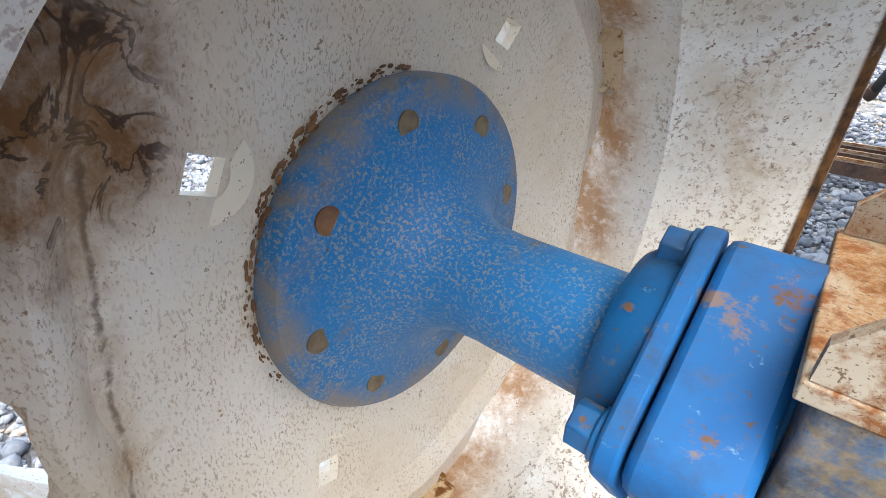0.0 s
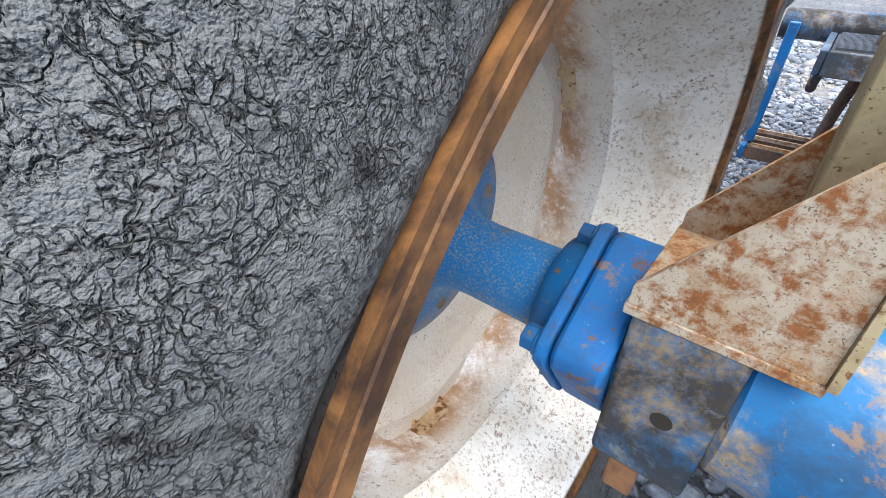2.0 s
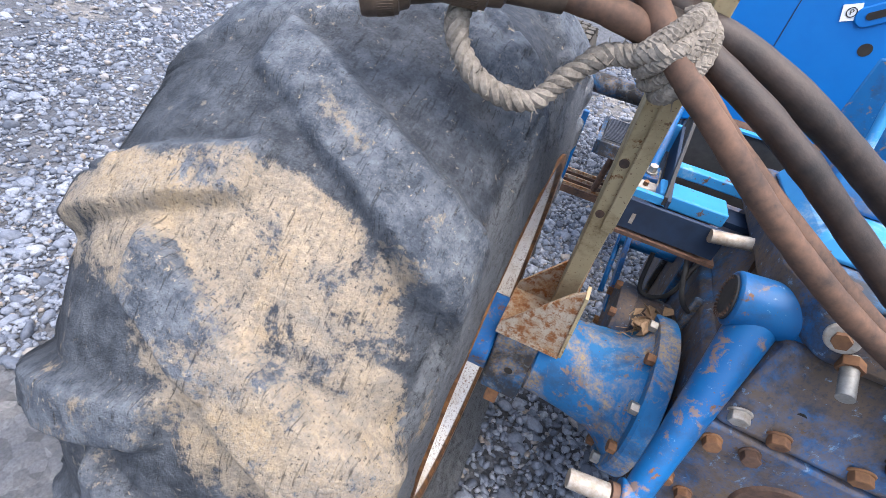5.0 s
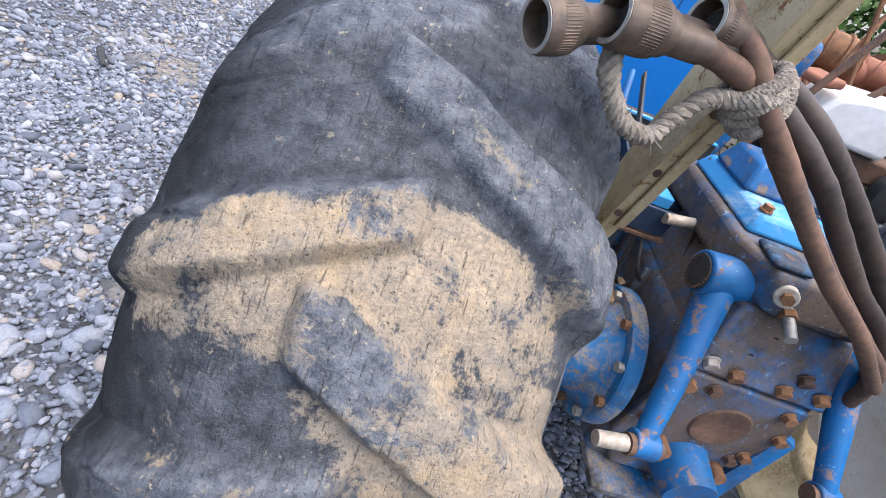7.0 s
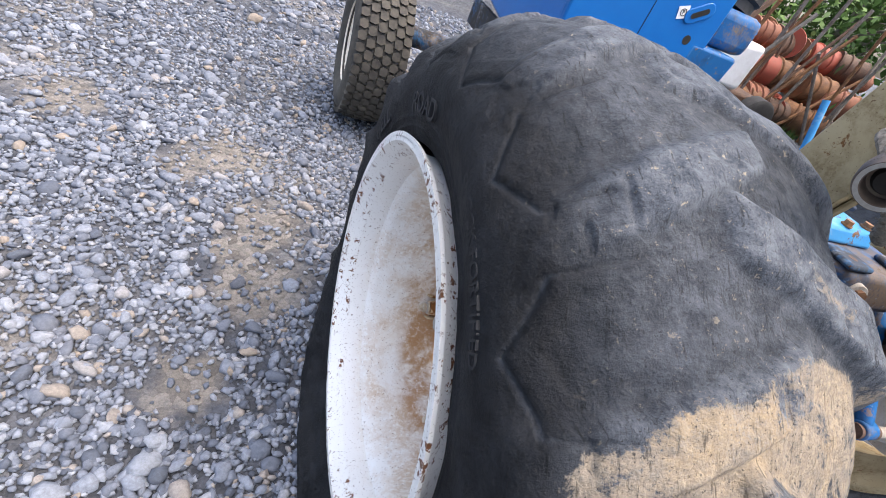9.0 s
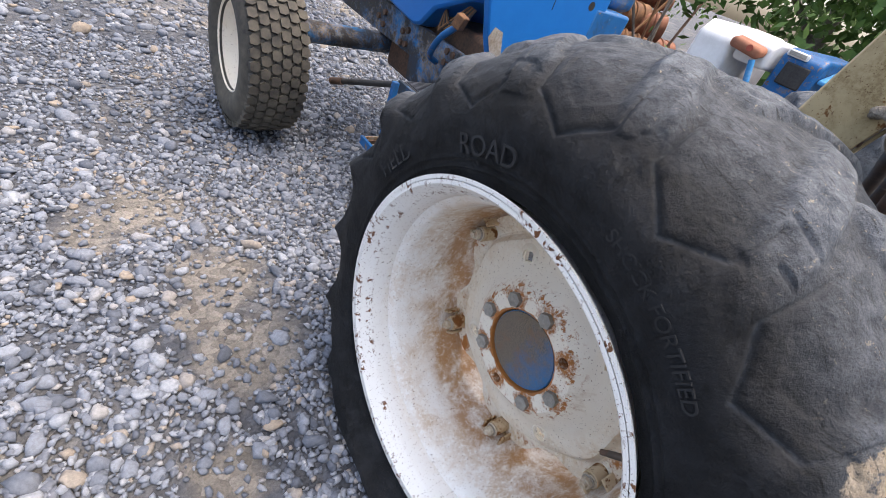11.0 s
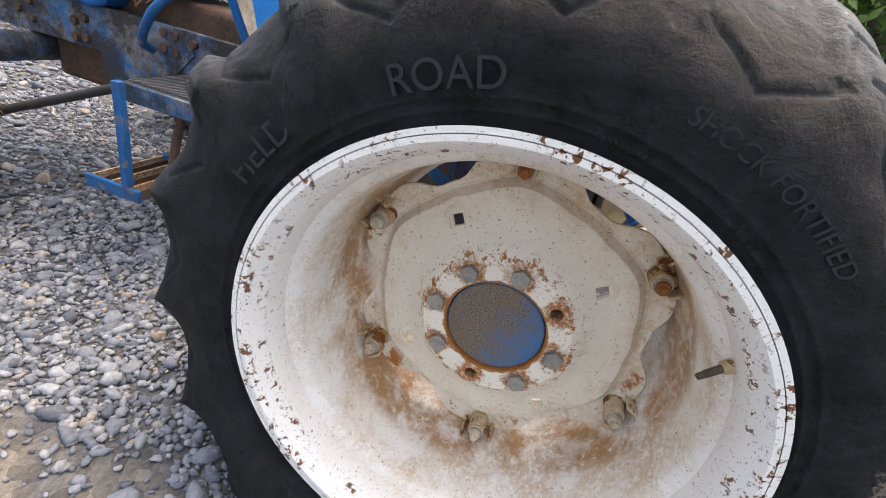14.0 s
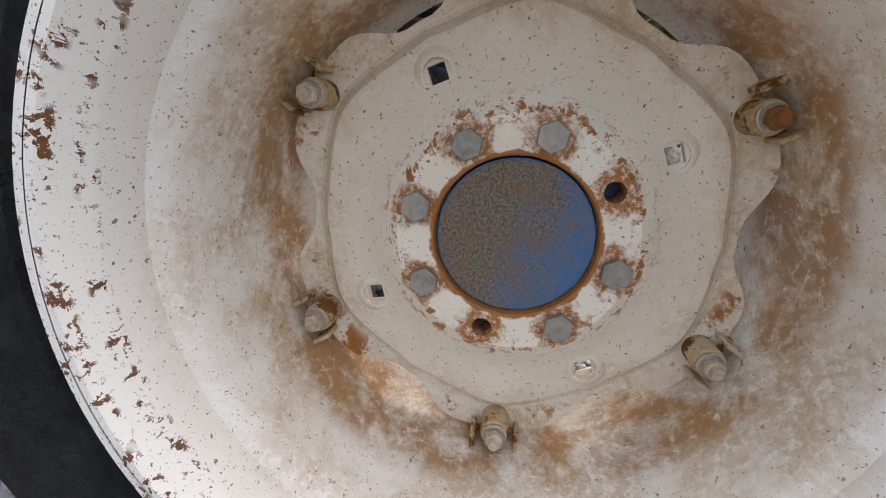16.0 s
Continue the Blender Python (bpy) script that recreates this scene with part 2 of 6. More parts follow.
def disc_back(n, l, c):
    """Road dirt in fine flecks, and burnt rust stains behind the axle."""
    r, x, dz, pos = axle_polar(n, l)
    sp = n.new("ShaderNodeSeparateXYZ")
    l.new(pos, sp.inputs[0])
    y = sp.outputs[1]
    st = n.new("ShaderNodeMapping")
    st.inputs["Scale"].default_value = (1.0, 1.0, 0.45)
    st.inputs["Rotation"].default_value = (radians(35), 0, 0)
    l.new(pos, st.inputs["Vector"])
    fl = noise_node(n, l, 620, 4, 0.7, st.outputs[0])
    fr = ramp(n, [(0.54, (0,)), (0.60, (0.85,))])
    l.new(fl.outputs[0], fr.inputs[0])
    fm = maths(n, l, "MULTIPLY", fr.outputs[0], blotch(n, l, pos, 14, 0.34, 0.62, 4.0, 6.0))
    c = mixc(n, l, fm, c, (0.21, 0.115, 0.055))
    dusty = blotch(n, l, pos, 6, 0.26, 0.66, 12.0)
    c = mixc(n, l, maths(n, l, "MULTIPLY", dusty, 0.62), c, (0.60, 0.46, 0.29))
    # burnt patch with dark veins, and a cracked crease that runs down from it
    z = dz
    wob = noise_node(n, l, 24, 5, 0.6, pos, 0.5)
    wn1 = maths(n, l, "SUBTRACT", wob.outputs[0], 0.5)
    py, pz = maths(n, l, "ADD", y, 0.192), maths(n, l, "SUBTRACT", z, 0.146)
    d = maths(n, l, "SQRT", maths(n, l, "ADD", maths(n, l, "MULTIPLY", py, py), maths(n, l, "MULTIPLY", pz, pz)))
    d = maths(n, l, "MULTIPLY_ADD", wn1, 0.10, d)
    stain = window(n, l, d, -1, -0.9, 0.025, 0.078)
    mott = blotch(n, l, pos, 42, 0.36, 0.60, 3.0, 5.0)
    c = mixc(n, l, maths(n, l, "MULTIPLY", stain, maths(n, l, "MULTIPLY_ADD", mott, 0.5, 0.5)), c, (0.21, 0.10, 0.035))
    vn = noise_node(n, l, 30, 4, 0.55, pos, 1.2)
    vein = maths(n, l, "MULTIPLY", window(n, l, vn.outputs[0], 0.468, 0.49, 0.51, 0.532), window(n, l, d, -1, -0.9, 0.030, 0.056))
    c = mixc(n, l, maths(n, l, "MULTIPLY", vein, 0.85), c, (0.040, 0.020, 0.012))
    line = maths(n, l, "ADD", maths(n, l, "MULTIPLY_ADD", z, -0.237, y), 0.2073)
    line = maths(n, l, "MULTIPLY_ADD", wn1, 0.020, line)
    crease = maths(n, l, "MULTIPLY", window(n, l, line, -0.0028, -0.0002, 0.0004, 0.0022), window(n, l, z, -0.10, -0.03, 0.14, 0.17))
    c = mixc(n, l, maths(n, l, "MULTIPLY", maths(n, l, "MULTIPLY", crease, blotch(n, l, pos, 90, 0.30, 0.52, 5.0, 3.0)), 0.75), c, (0.085, 0.04, 0.02))
    halo = maths(n, l, "MULTIPLY", window(n, l, line, -0.022, -0.002, 0.002, 0.012), maths(n, l, "MULTIPLY", window(n, l, z, -0.10, -0.03, 0.14, 0.17), mott))
    return mixc(n, l, maths(n, l, "MULTIPLY", halo, 0.45), c, (0.33, 0.20, 0.09))


def rim_stain(n, l, c):
    r, x, dz, pos = axle_polar(n, l)
    well = window(n, l, x, -0.13, -0.06, 0.08, 0.16)
    fine = blotch(n, l, pos, 120, 0.34, 0.54, 1.0, 4.0)
    tan = maths(n, l, "MULTIPLY", well, maths(n, l, "MULTIPLY", fine, blotch(n, l, pos, 8, 0.39, 0.58, 3.0)))
    c = mixc(n, l, maths(n, l, "MULTIPLY", tan, 0.66), c, (0.50, 0.32, 0.16))
    film = maths(n, l, "MULTIPLY", well, blotch(n, l, pos, 5, 0.36, 0.66, 13.0, 6.0))
    c = mixc(n, l, maths(n, l, "MULTIPLY", film, 0.28), c, (0.62, 0.43, 0.22))
    dots = maths(n, l, "MULTIPLY", blotch(n, l, pos, 210, 0.675, 0.70, 6.0, 2.0), 0.85)
    c = mixc(n, l, dots, c, (0.16, 0.075, 0.035))
    deep = maths(n, l, "MULTIPLY", window(n, l, x, -0.03, 0.01, 0.10, 0.14), maths(n, l, "MULTIPLY", blotch(n, l, pos, 90, 0.28, 0.46, 2.0, 4.0), blotch(n, l, pos, 9, 0.43, 0.56, 6.0)))
    c = mixc(n, l, maths(n, l, "MULTIPLY", deep, 0.85), c, (0.37, 0.17, 0.05))
    # flecks of dirt on the inner half
    back = window(n, l, x, 0.10, 0.16, 1, 2)
    fl = maths(n, l, "MULTIPLY", back, maths(n, l, "MULTIPLY", blotch(n, l, pos, 190, 0.54, 0.60, 5.0, 4.0), blotch(n, l, pos, 9, 0.36, 0.60, 5.0)))
    c = mixc(n, l, maths(n, l, "MULTIPLY", fl, 0.85), c, (0.20, 0.09, 0.05))
    dusty = maths(n, l, "MULTIPLY", back, blotch(n, l, pos, 7, 0.46, 0.66, 9.0))
    c = mixc(n, l, maths(n, l, "MULTIPLY", dusty, 0.6), c, (0.48, 0.38, 0.25))
    # chips along the outer lip, a bare rusty edge on the inner lip
    lines = maths(n, l, "MAXIMUM", window(n, l, x, -0.170, -0.167, -0.161, -0.156), window(n, l, x, -0.150, -0.146, -0.137, -0.132))
    lip = maths(n, l, "MULTIPLY", lines, maths(n, l, "MULTIPLY", blotch(n, l, pos, 95, 0.55, 0.575, 4.0, 4.0), blotch(n, l, pos, 11, 0.44, 0.50, 2.0, 3.0)))
    lip = maths(n, l, "MAXIMUM", lip, maths(n, l, "MULTIPLY", window(n, l, x, -0.17, -0.167, -0.110, -0.08), blotch(n, l, pos, 150, 0.745, 0.765, 9.0, 3.0)))
    inner = maths(n, l, "MULTIPLY", window(n, l, x, 0.270, 0.2735, 0.5, 0.6), blotch(n, l, pos, 38, 0.12, 0.36, 8.0))
    t = noise_node(n, l, 120, 4, 0.6, pos)
    # inner lip rust in darker tones, which carry the shade it lies in
    rc = mixc(n, l, blotch(n, l, pos, 48, 0.36, 0.62, 3.0, 8.0), (0.24, 0.115, 0.042), (0.045, 0.026, 0.017))
    c = mixc(n, l, inner, c, rc)
    return mixc(n, l, lip, c, mixc(n, l, t.outputs[0], (0.26, 0.10, 0.035), (0.06, 0.035, 0.025)))


def dust(n, l, c):
    g = n.new("ShaderNodeNewGeometry")
    p = g.outputs["Position"]
    f = maths(n, l, "MULTIPLY", blotch(n, l, p, 420, 0.52, 0.58, 1.0, 3.0), blotch(n, l, p, 16, 0.34, 0.55, 2.0))
    c = mixc(n, l, maths(n, l, "MULTIPLY", f, 0.7), c, (0.31, 0.28, 0.22))
    r, x, dz, pos = axle_polar(n, l)
    e = maths(n, l, "MULTIPLY", window(n, l, r, 0.095, 0.122, 0.3, 0.4), blotch(n, l, p, 20, 0.40, 0.55, 9.0))
    return mixc(n, l, maths(n, l, "MULTIPLY", e, 0.8), c, (0.24, 0.19, 0.13))


m_blue_flange = painted("dusty_blue_flange_paint", (0.012, 0.135, 0.35), (0.018, 0.185, 0.45), (0.20, 0.14, 0.09), (0.17, 0.16, 0.14), 0.68, 0.58, 0.03, dirt_scale=22, extra=dust)
m_white = painted("white_wheel_paint", (0.86, 0.80, 0.70), (0.76, 0.67, 0.53), (0.24, 0.075, 0.03), (0.52, 0.38, 0.24), 0.70, 0.60, 0.04, 0.4, extra=disc_rust)
m_white_in = painted("stained_white_rim_paint", (0.87, 0.86, 0.84), (0.80, 0.78, 0.73), (0.22, 0.07, 0.03), (0.52, 0.38, 0.24), 0.70, 0.60, 0.06, 0.4, extra=rim_stain)
m_white_back = painted("dirty_white_disc_paint", (0.85, 0.83, 0.81), (0.76, 0.72, 0.67), (0.20, 0.07, 0.03), (0.50, 0.38, 0.25), 0.68, 0.58, 0.05, 0.45, extra=disc_back)
m_lug = painted("dirty_cream_bracket_paint", (0.70, 0.57, 0.40), (0.52, 0.37, 0.21), (0.30, 0.115, 0.03), (0.40, 0.24, 0.11), 0.52, 0.44, 0.05, 0.55)
m_cream_rust = painted("rusty_cream_paint", (0.50, 0.41, 0.25), (0.34, 0.26, 0.135), (0.26, 0.12, 0.04), (0.25, 0.185, 0.095), 0.61, 0.47, 0.07, 0.6)
m_rusty_plate = painted("rusted_plate", (0.52, 0.46, 0.37), (0.36, 0.27, 0.18), (0.36, 0.14, 0.045), (0.35, 0.18, 0.07), 0.47, 0.45, 0.09, 0.75, 3.0, 14, soft=0.13)
m_rust = plain("rust", (0.09, 0.045, 0.028), (0.27, 0.13, 0.055), 0.85, 70)
m_rust_dark = plain("dark_rusty_steel", (0.035, 0.022, 0.016), (0.14, 0.075, 0.045), 0.75, 90)
m_steel = plain("dull_steel", (0.22, 0.21, 0.19), (0.42, 0.4, 0.36), 0.5, 120, 0.6)
m_zinc = plain("zinc_bolt", (0.50, 0.47, 0.42), (0.24, 0.19, 0.14), 0.5, 110, 0.2)
m_word = plain("moulded_rubber", (0.006, 0.0066, 0.0078), (0.020, 0.022, 0.026), 0.7, 40)
m_nut = plain("tarnished_nut", (0.34, 0.23, 0.13), (0.68, 0.60, 0.48), 0.5, 110, 0.1)
m_rust_orange = plain("orange_rust", (0.34, 0.12, 0.025), (0.14, 0.06, 0.03), 0.85, 80)
m_black = plain("black_rubber", (0.012, 0.012, 0.013), (0.035, 0.034, 0.033), 0.7, 80)
m_hose = plain("weathered_hose", (0.009, 0.007, 0.006), (0.052, 0.033, 0.024), 0.6, 70, 0.0, 1.5)
m_navy = plain("dark_navy_sheet", (0.006, 0.012, 0.028), (0.016, 0.035, 0.075), 0.55, 30)
m_blue_worn = painted("worn_pale_blue_paint", (0.02, 0.19, 0.44), (0.06, 0.28, 0.54), (0.20, 0.11, 0.06), (0.40, 0.47, 0.50), 0.60, 0.54, 0.03, 0.5)
m_coupler = plain("weathered_coupler_steel", (0.030, 0.023, 0.018), (0.15, 0.108, 0.078), 0.5, 60, 0.35, 1.0)
m_rope = plain("frayed_rope", (0.10, 0.085, 0.068), (0.30, 0.26, 0.21), 0.95, 260, 0.0, 2.0)
m_hole = plain("dark_hole", (0.01, 0.008, 0.006), (0.025, 0.02, 0.015), 0.9)
m_bore = plain("dusty_bore", (0.10, 0.07, 0.04), (0.24, 0.18, 0.11), 0.9, 90)
def hub_grime(n, l, c):
    r, x, dz, pos = axle_polar(n, l)
    sp = n.new("ShaderNodeSeparateXYZ")
    l.new(pos, sp.inputs[0])
    side = maths(n, l, "ADD", sp.outputs[1], maths(n, l, "MULTIPLY", dz, 0.35))
    t = noise_node(n, l, 34, 7, 0.7, pos)
    k = maths(n, l, "MULTIPLY_ADD", maths(n, l, "SUBTRACT", t.outputs[0], 0.5), 0.17, side)
    g = noise_node(n, l, 330, 4, 0.7, pos)
    gr = ramp(n, [(0.36, (0,)), (0.64, (1,))])
    l.new(g.outputs[0], gr.inputs[0])
    gc = mixc(n, l, gr.outputs[0], (0.085, 0.06, 0.035), (0.27, 0.20, 0.125))
    brown = blotch(n, l, pos, 26, 0.50, 0.62, 4.0)
    gc = mixc(n, l, maths(n, l, "MULTIPLY", brown, 0.75), gc, (0.22, 0.12, 0.055))
    return mixc(n, l, maths(n, l, "MULTIPLY", window(n, l, k, -0.10, 0.02, 1, 2), 0.92), c, gc)


m_hub = painted("grimy_hub_paint", (0.03, 0.13, 0.28), (0.05, 0.17, 0.34), (0.17, 0.10, 0.05), (0.20, 0.17, 0.12), 0.66, 0.56, 0.04, 0.6, 1.0, 20, extra=hub_grime)
m_leaf_dry = plain("dry_leaf", (0.16, 0.09, 0.045), (0.36, 0.25, 0.15), 0.9, 30)
m_tyre_front = plain("front_tyre_rubber", (0.022, 0.021, 0.020), (0.10, 0.088, 0.068), 0.85, 22)
m_mat = plain("worn_grey_mat", (0.025, 0.028, 0.034), (0.085, 0.09, 0.105), 0.7, 40)
m_wood = plain("grey_wood", (0.10, 0.085, 0.07), (0.26, 0.23, 0.2), 0.9, 40)
m_green = plain("foliage", (0.025, 0.07, 0.012), (0.10, 0.19, 0.03), 0.7, 8)
m_orange = plain("orange_rust_paint", (0.34, 0.135, 0.075), (0.19, 0.08, 0.05), 0.8, 12)


def tyre_material():
    m, n, l, b = nodes_of("worn_tyre_rubber")
    v = coords(n)
    t1 = noise_node(n, l, 16, 8, 0.7, v, 0.3)
    c0 = ramp(n, [(0.34, (0.006, 0.0068, 0.008)), (0.72, (0.022, 0.024, 0.028))])
    l.new(t1.outputs[0], c0.inputs[0])
    tread = n.new("ShaderNodeAttribute")
    tread.attribute_name = "tread"
    grey = noise_node(n, l, 45, 7, 0.7, coords(n, (2, 7, 1)))
    gm = ramp(n, [(0.40, (0,)), (0.72, (1,))])
    l.new(grey.outputs[0], gm.inputs[0])
    gf = mixc(n, l, 1.0, gm.outputs[0], tread.outputs["Color"], "MULTIPLY")
    c = mixc(n, l, mixc(n, l, 1.0, tread.outputs["Color"], (0.75, 0.75, 0.75), "MULTIPLY"), c0.outputs[0], (0.056, 0.068, 0.088))
    c = mixc(n, l, gf, c, (0.165, 0.18, 0.20))
    check = n.new("ShaderNodeAttribute")
    check.attribute_name = "check"
    # inner sidewall paler: dust, plus the stronger light on that side as colour
    grime = maths(n, l, "MULTIPLY", window(n, l, check.outputs["Fac"], 0.66, 0.95, 3, 4), 0.75)
    c = mixc(n, l, grime, c, (0.15, 0.157, 0.165))
    # dry mud on the rear of the tread
    mud = n.new("ShaderNodeAttribute")
    mud.attribute_name = "mud"
    mn = noise_node(n, l, 11, 8, 0.7, coords(n, (1, 3, 8)), 0.5)
    mf = noise_node(n, l, 150, 4, 0.75, v)
    s = n.new("ShaderNodeMath")
    s.operation = "MULTIPLY_ADD"
    s.inputs[1].default_value = 2.4
    l.new(mn.outputs[0], s.inputs[0])
    l.new(mud.outputs["Fac"], s.inputs[2])
    s2 = n.new("ShaderNodeMath")
    s2.operation = "MULTIPLY_ADD"
    s2.inputs[1].default_value = 1.15
    l.new(mf.outputs[0], s2.inputs[0])
    l.new(s.outputs[0], s2.inputs[2])
    mr = ramp(n, [(0.0, (0,)), (1.0, (1,))])
    mr.color_ramp.elements[0].position, mr.color_ramp.elements[1].position = 0.91, 1.06
    s3 = n.new("ShaderNodeMath")
    s3.operation = "MULTIPLY"
    s3.inputs[1].default_value = 0.4
    l.new(s2.outputs[0], s3.inputs[0])
    l.new(s3.outputs[0], mr.inputs[0])
    mfr = ramp(n, [(0.35, (0,)), (0.66, (1,))])
    l.new(mf.outputs[0], mfr.inputs[0])
    mc = mixc(n, l, mfr.outputs[0], (0.37, 0.295, 0.20), (0.17, 0.145, 0.118))
    mc = mixc(n, l, maths(n, l, "MULTIPLY", blotch(n, l, v, 13, 0.44, 0.64, 14.0, 6.0), 0.6), mc, (0.165, 0.155, 0.14))
    mc = mixc(n, l, maths(n, l, "MULTIPLY", blotch(n, l, v, 9, 0.50, 0.66, 19.0, 5.0), 0.5), mc, (0.38, 0.27, 0.14))
    c = mixc(n, l, mr.outputs[0], c, mc)
    l.new(c, b.inputs["Base Color"])
    b.inputs["Roughness"].default_value = 0.66
    b.inputs["Specular IOR Level"].default_value = 0.22
    # fine checks, densest on the sidewall, and long scratches on the tread
    dn = noise_node(n, l, 40, 4, 0.6, v)
    vm = mixc(n, l, 0.02, v, dn.outputs["Color"])
    heights = []
    for sc, wide in ((220, 0.055), (430, 0.075)):
        cr = n.new("ShaderNodeTexVoronoi")
        cr.feature = "DISTANCE_TO_EDGE"
        cr.inputs["Scale"].default_value = sc
        st = n.new("ShaderNodeMapping")
        st.inputs["Scale"].default_value = (1.0, 1.0, 0.5)
        l.new(vm, st.inputs["Vector"])
        l.new(st.outputs[0], cr.inputs["Vector"])
        ce = ramp(n, [(0.0, (0,)), (wide, (1,))])
        l.new(cr.outputs[0], ce.inputs[0])
        heights.append(ce.outputs[0])
    where = noise_node(n, l, 9, 4, 0.6, coords(n, (6, 6, 1)))
    wall = maths(n, l, "MULTIPLY_ADD", check.outputs["Fac"], -0.5, maths(n, l, "ADD", where.outputs[0], 0.30))
    wr = ramp(n, [(0.40, (0,)), (0.66, (1,))])
    l.new(wall, wr.inputs[0])
    crk = mixc(n, l, 1.0, mixc(n, l, 1.0, heights[0], heights[1], "MULTIPLY"), wr.outputs[0], "LIGHTEN")
    sm = n.new("ShaderNodeMapping")
    sm.inputs["Scale"].default_value = (1.0, 0.12, 0.12)
    l.new(v, sm.inputs["Vector"])
    sn = noise_node(n, l, 340, 4, 0.65, sm.outputs[0])
    sr = ramp(n, [(0.57, (1,)), (0.68, (0.35,))])
    l.new(sn.outputs[0], sr.inputs[0])
    patchy = blotch(n, l, v, 70, 0.38, 0.62, 4.0, 3.0)
    crk = mixc(n, l, maths(n, l, "MULTIPLY", patchy, maths(n, l, "MULTIPLY_ADD", mr.outputs[0], -0.75, 1.0)), (1, 1, 1), crk)
    dark = mixc(n, l, 0.75, (1, 1, 1), crk, "MULTIPLY")
    c = mixc(n, l, 1.0, c, dark, "MULTIPLY")
    c = mixc(n, l, 1.0, c, sr.outputs[0], "MULTIPLY")
    pit = blotch(n, l, v, 330, 0.60, 0.66, 3.0, 3.0)
    c = mixc(n, l, maths(n, l, "MULTIPLY", pit, 0.8), c, (0.016, 0.016, 0.017))
    grain = maths(n, l, "MULTIPLY", blotch(n, l, v, 420, 0.48, 0.62, 2.0, 4.0), maths(n, l, "MULTIPLY", blotch(n, l, v, 17, 0.36, 0.60, 6.0), tread.outputs["Fac"]))
    c = mixc(n, l, maths(n, l, "MULTIPLY", grain, 0.36), c, (0.225, 0.23, 0.225))
    fleck = maths(n, l, "MULTIPLY", blotch(n, l, v, 120, 0.62, 0.67, 8.0, 5.0), maths(n, l, "MULTIPLY", tread.outputs["Fac"], 0.8))
    c = mixc(n, l, fleck, c, (0.36, 0.30, 0.21))
    l.new(c, b.inputs["Base Color"])
    n1 = bump(n, l, b, crk, 0.9, 0.002)
    n2 = bump(n, l, b, grey.outputs[0], 1.0, 0.004, n1)
    bump(n, l, b, mf.outputs[0], 1.0, 0.0024, n2)
    return m


m_tyre = tyre_material()


# sandy places where the stone has been worn away: x, y, size
BARE = [(-0.49, 1.10, 0.13), (-0.33, 0.74, 0.14), (-0.33, 0.47, 0.14), (-0.46, 0.15, 0.10), (-0.40, 0.60, 0.09), (-0.62, 1.02, 0.10), (-1.05, 1.3, 0.15)]


def gravel_material():
    m, n, l, b = nodes_of("gravel_stone")
    g = n.new("ShaderNodeNewGeometry")
    r = ramp(n, [(0.0, (0.082, 0.095, 0.122)), (0.3, (0.142, 0.160, 0.198)), (0.65, (0.200, 0.223, 0.268)), (0.9, (0.29, 0.312, 0.35)), (0.985, (0.27, 0.23, 0.19))])
    l.new(g.outputs["Random Per Island"], r.inputs[0])
    t = noise_node(n, l, 120, 5, 0.7, coords(n))
    tr = ramp(n, [(0.3, (0.65,)), (0.7, (1.15,))])
    l.new(t.outputs[0], tr.inputs[0])
    c = mixc(n, l, 1.0, r.outputs[0], tr.outputs[0], "MULTIPLY")
    d = noise_node(n, l, 1.3, 6, 0.6, coords(n, (4, 1, 0)))
    dr = ramp(n, [(0.58, (0,)), (0.74, (0.35,))])
    l.new(d.outputs[0], dr.inputs[0])
    c = mixc(n, l, dr.outputs[0], c, (0.27, 0.235, 0.195))
    l.new(c, b.inputs["Base Color"])
    b.inputs["Roughness"].default_value = 0.85
    bump(n, l, b, t.outputs[0], 0.5, 0.002)
    return m


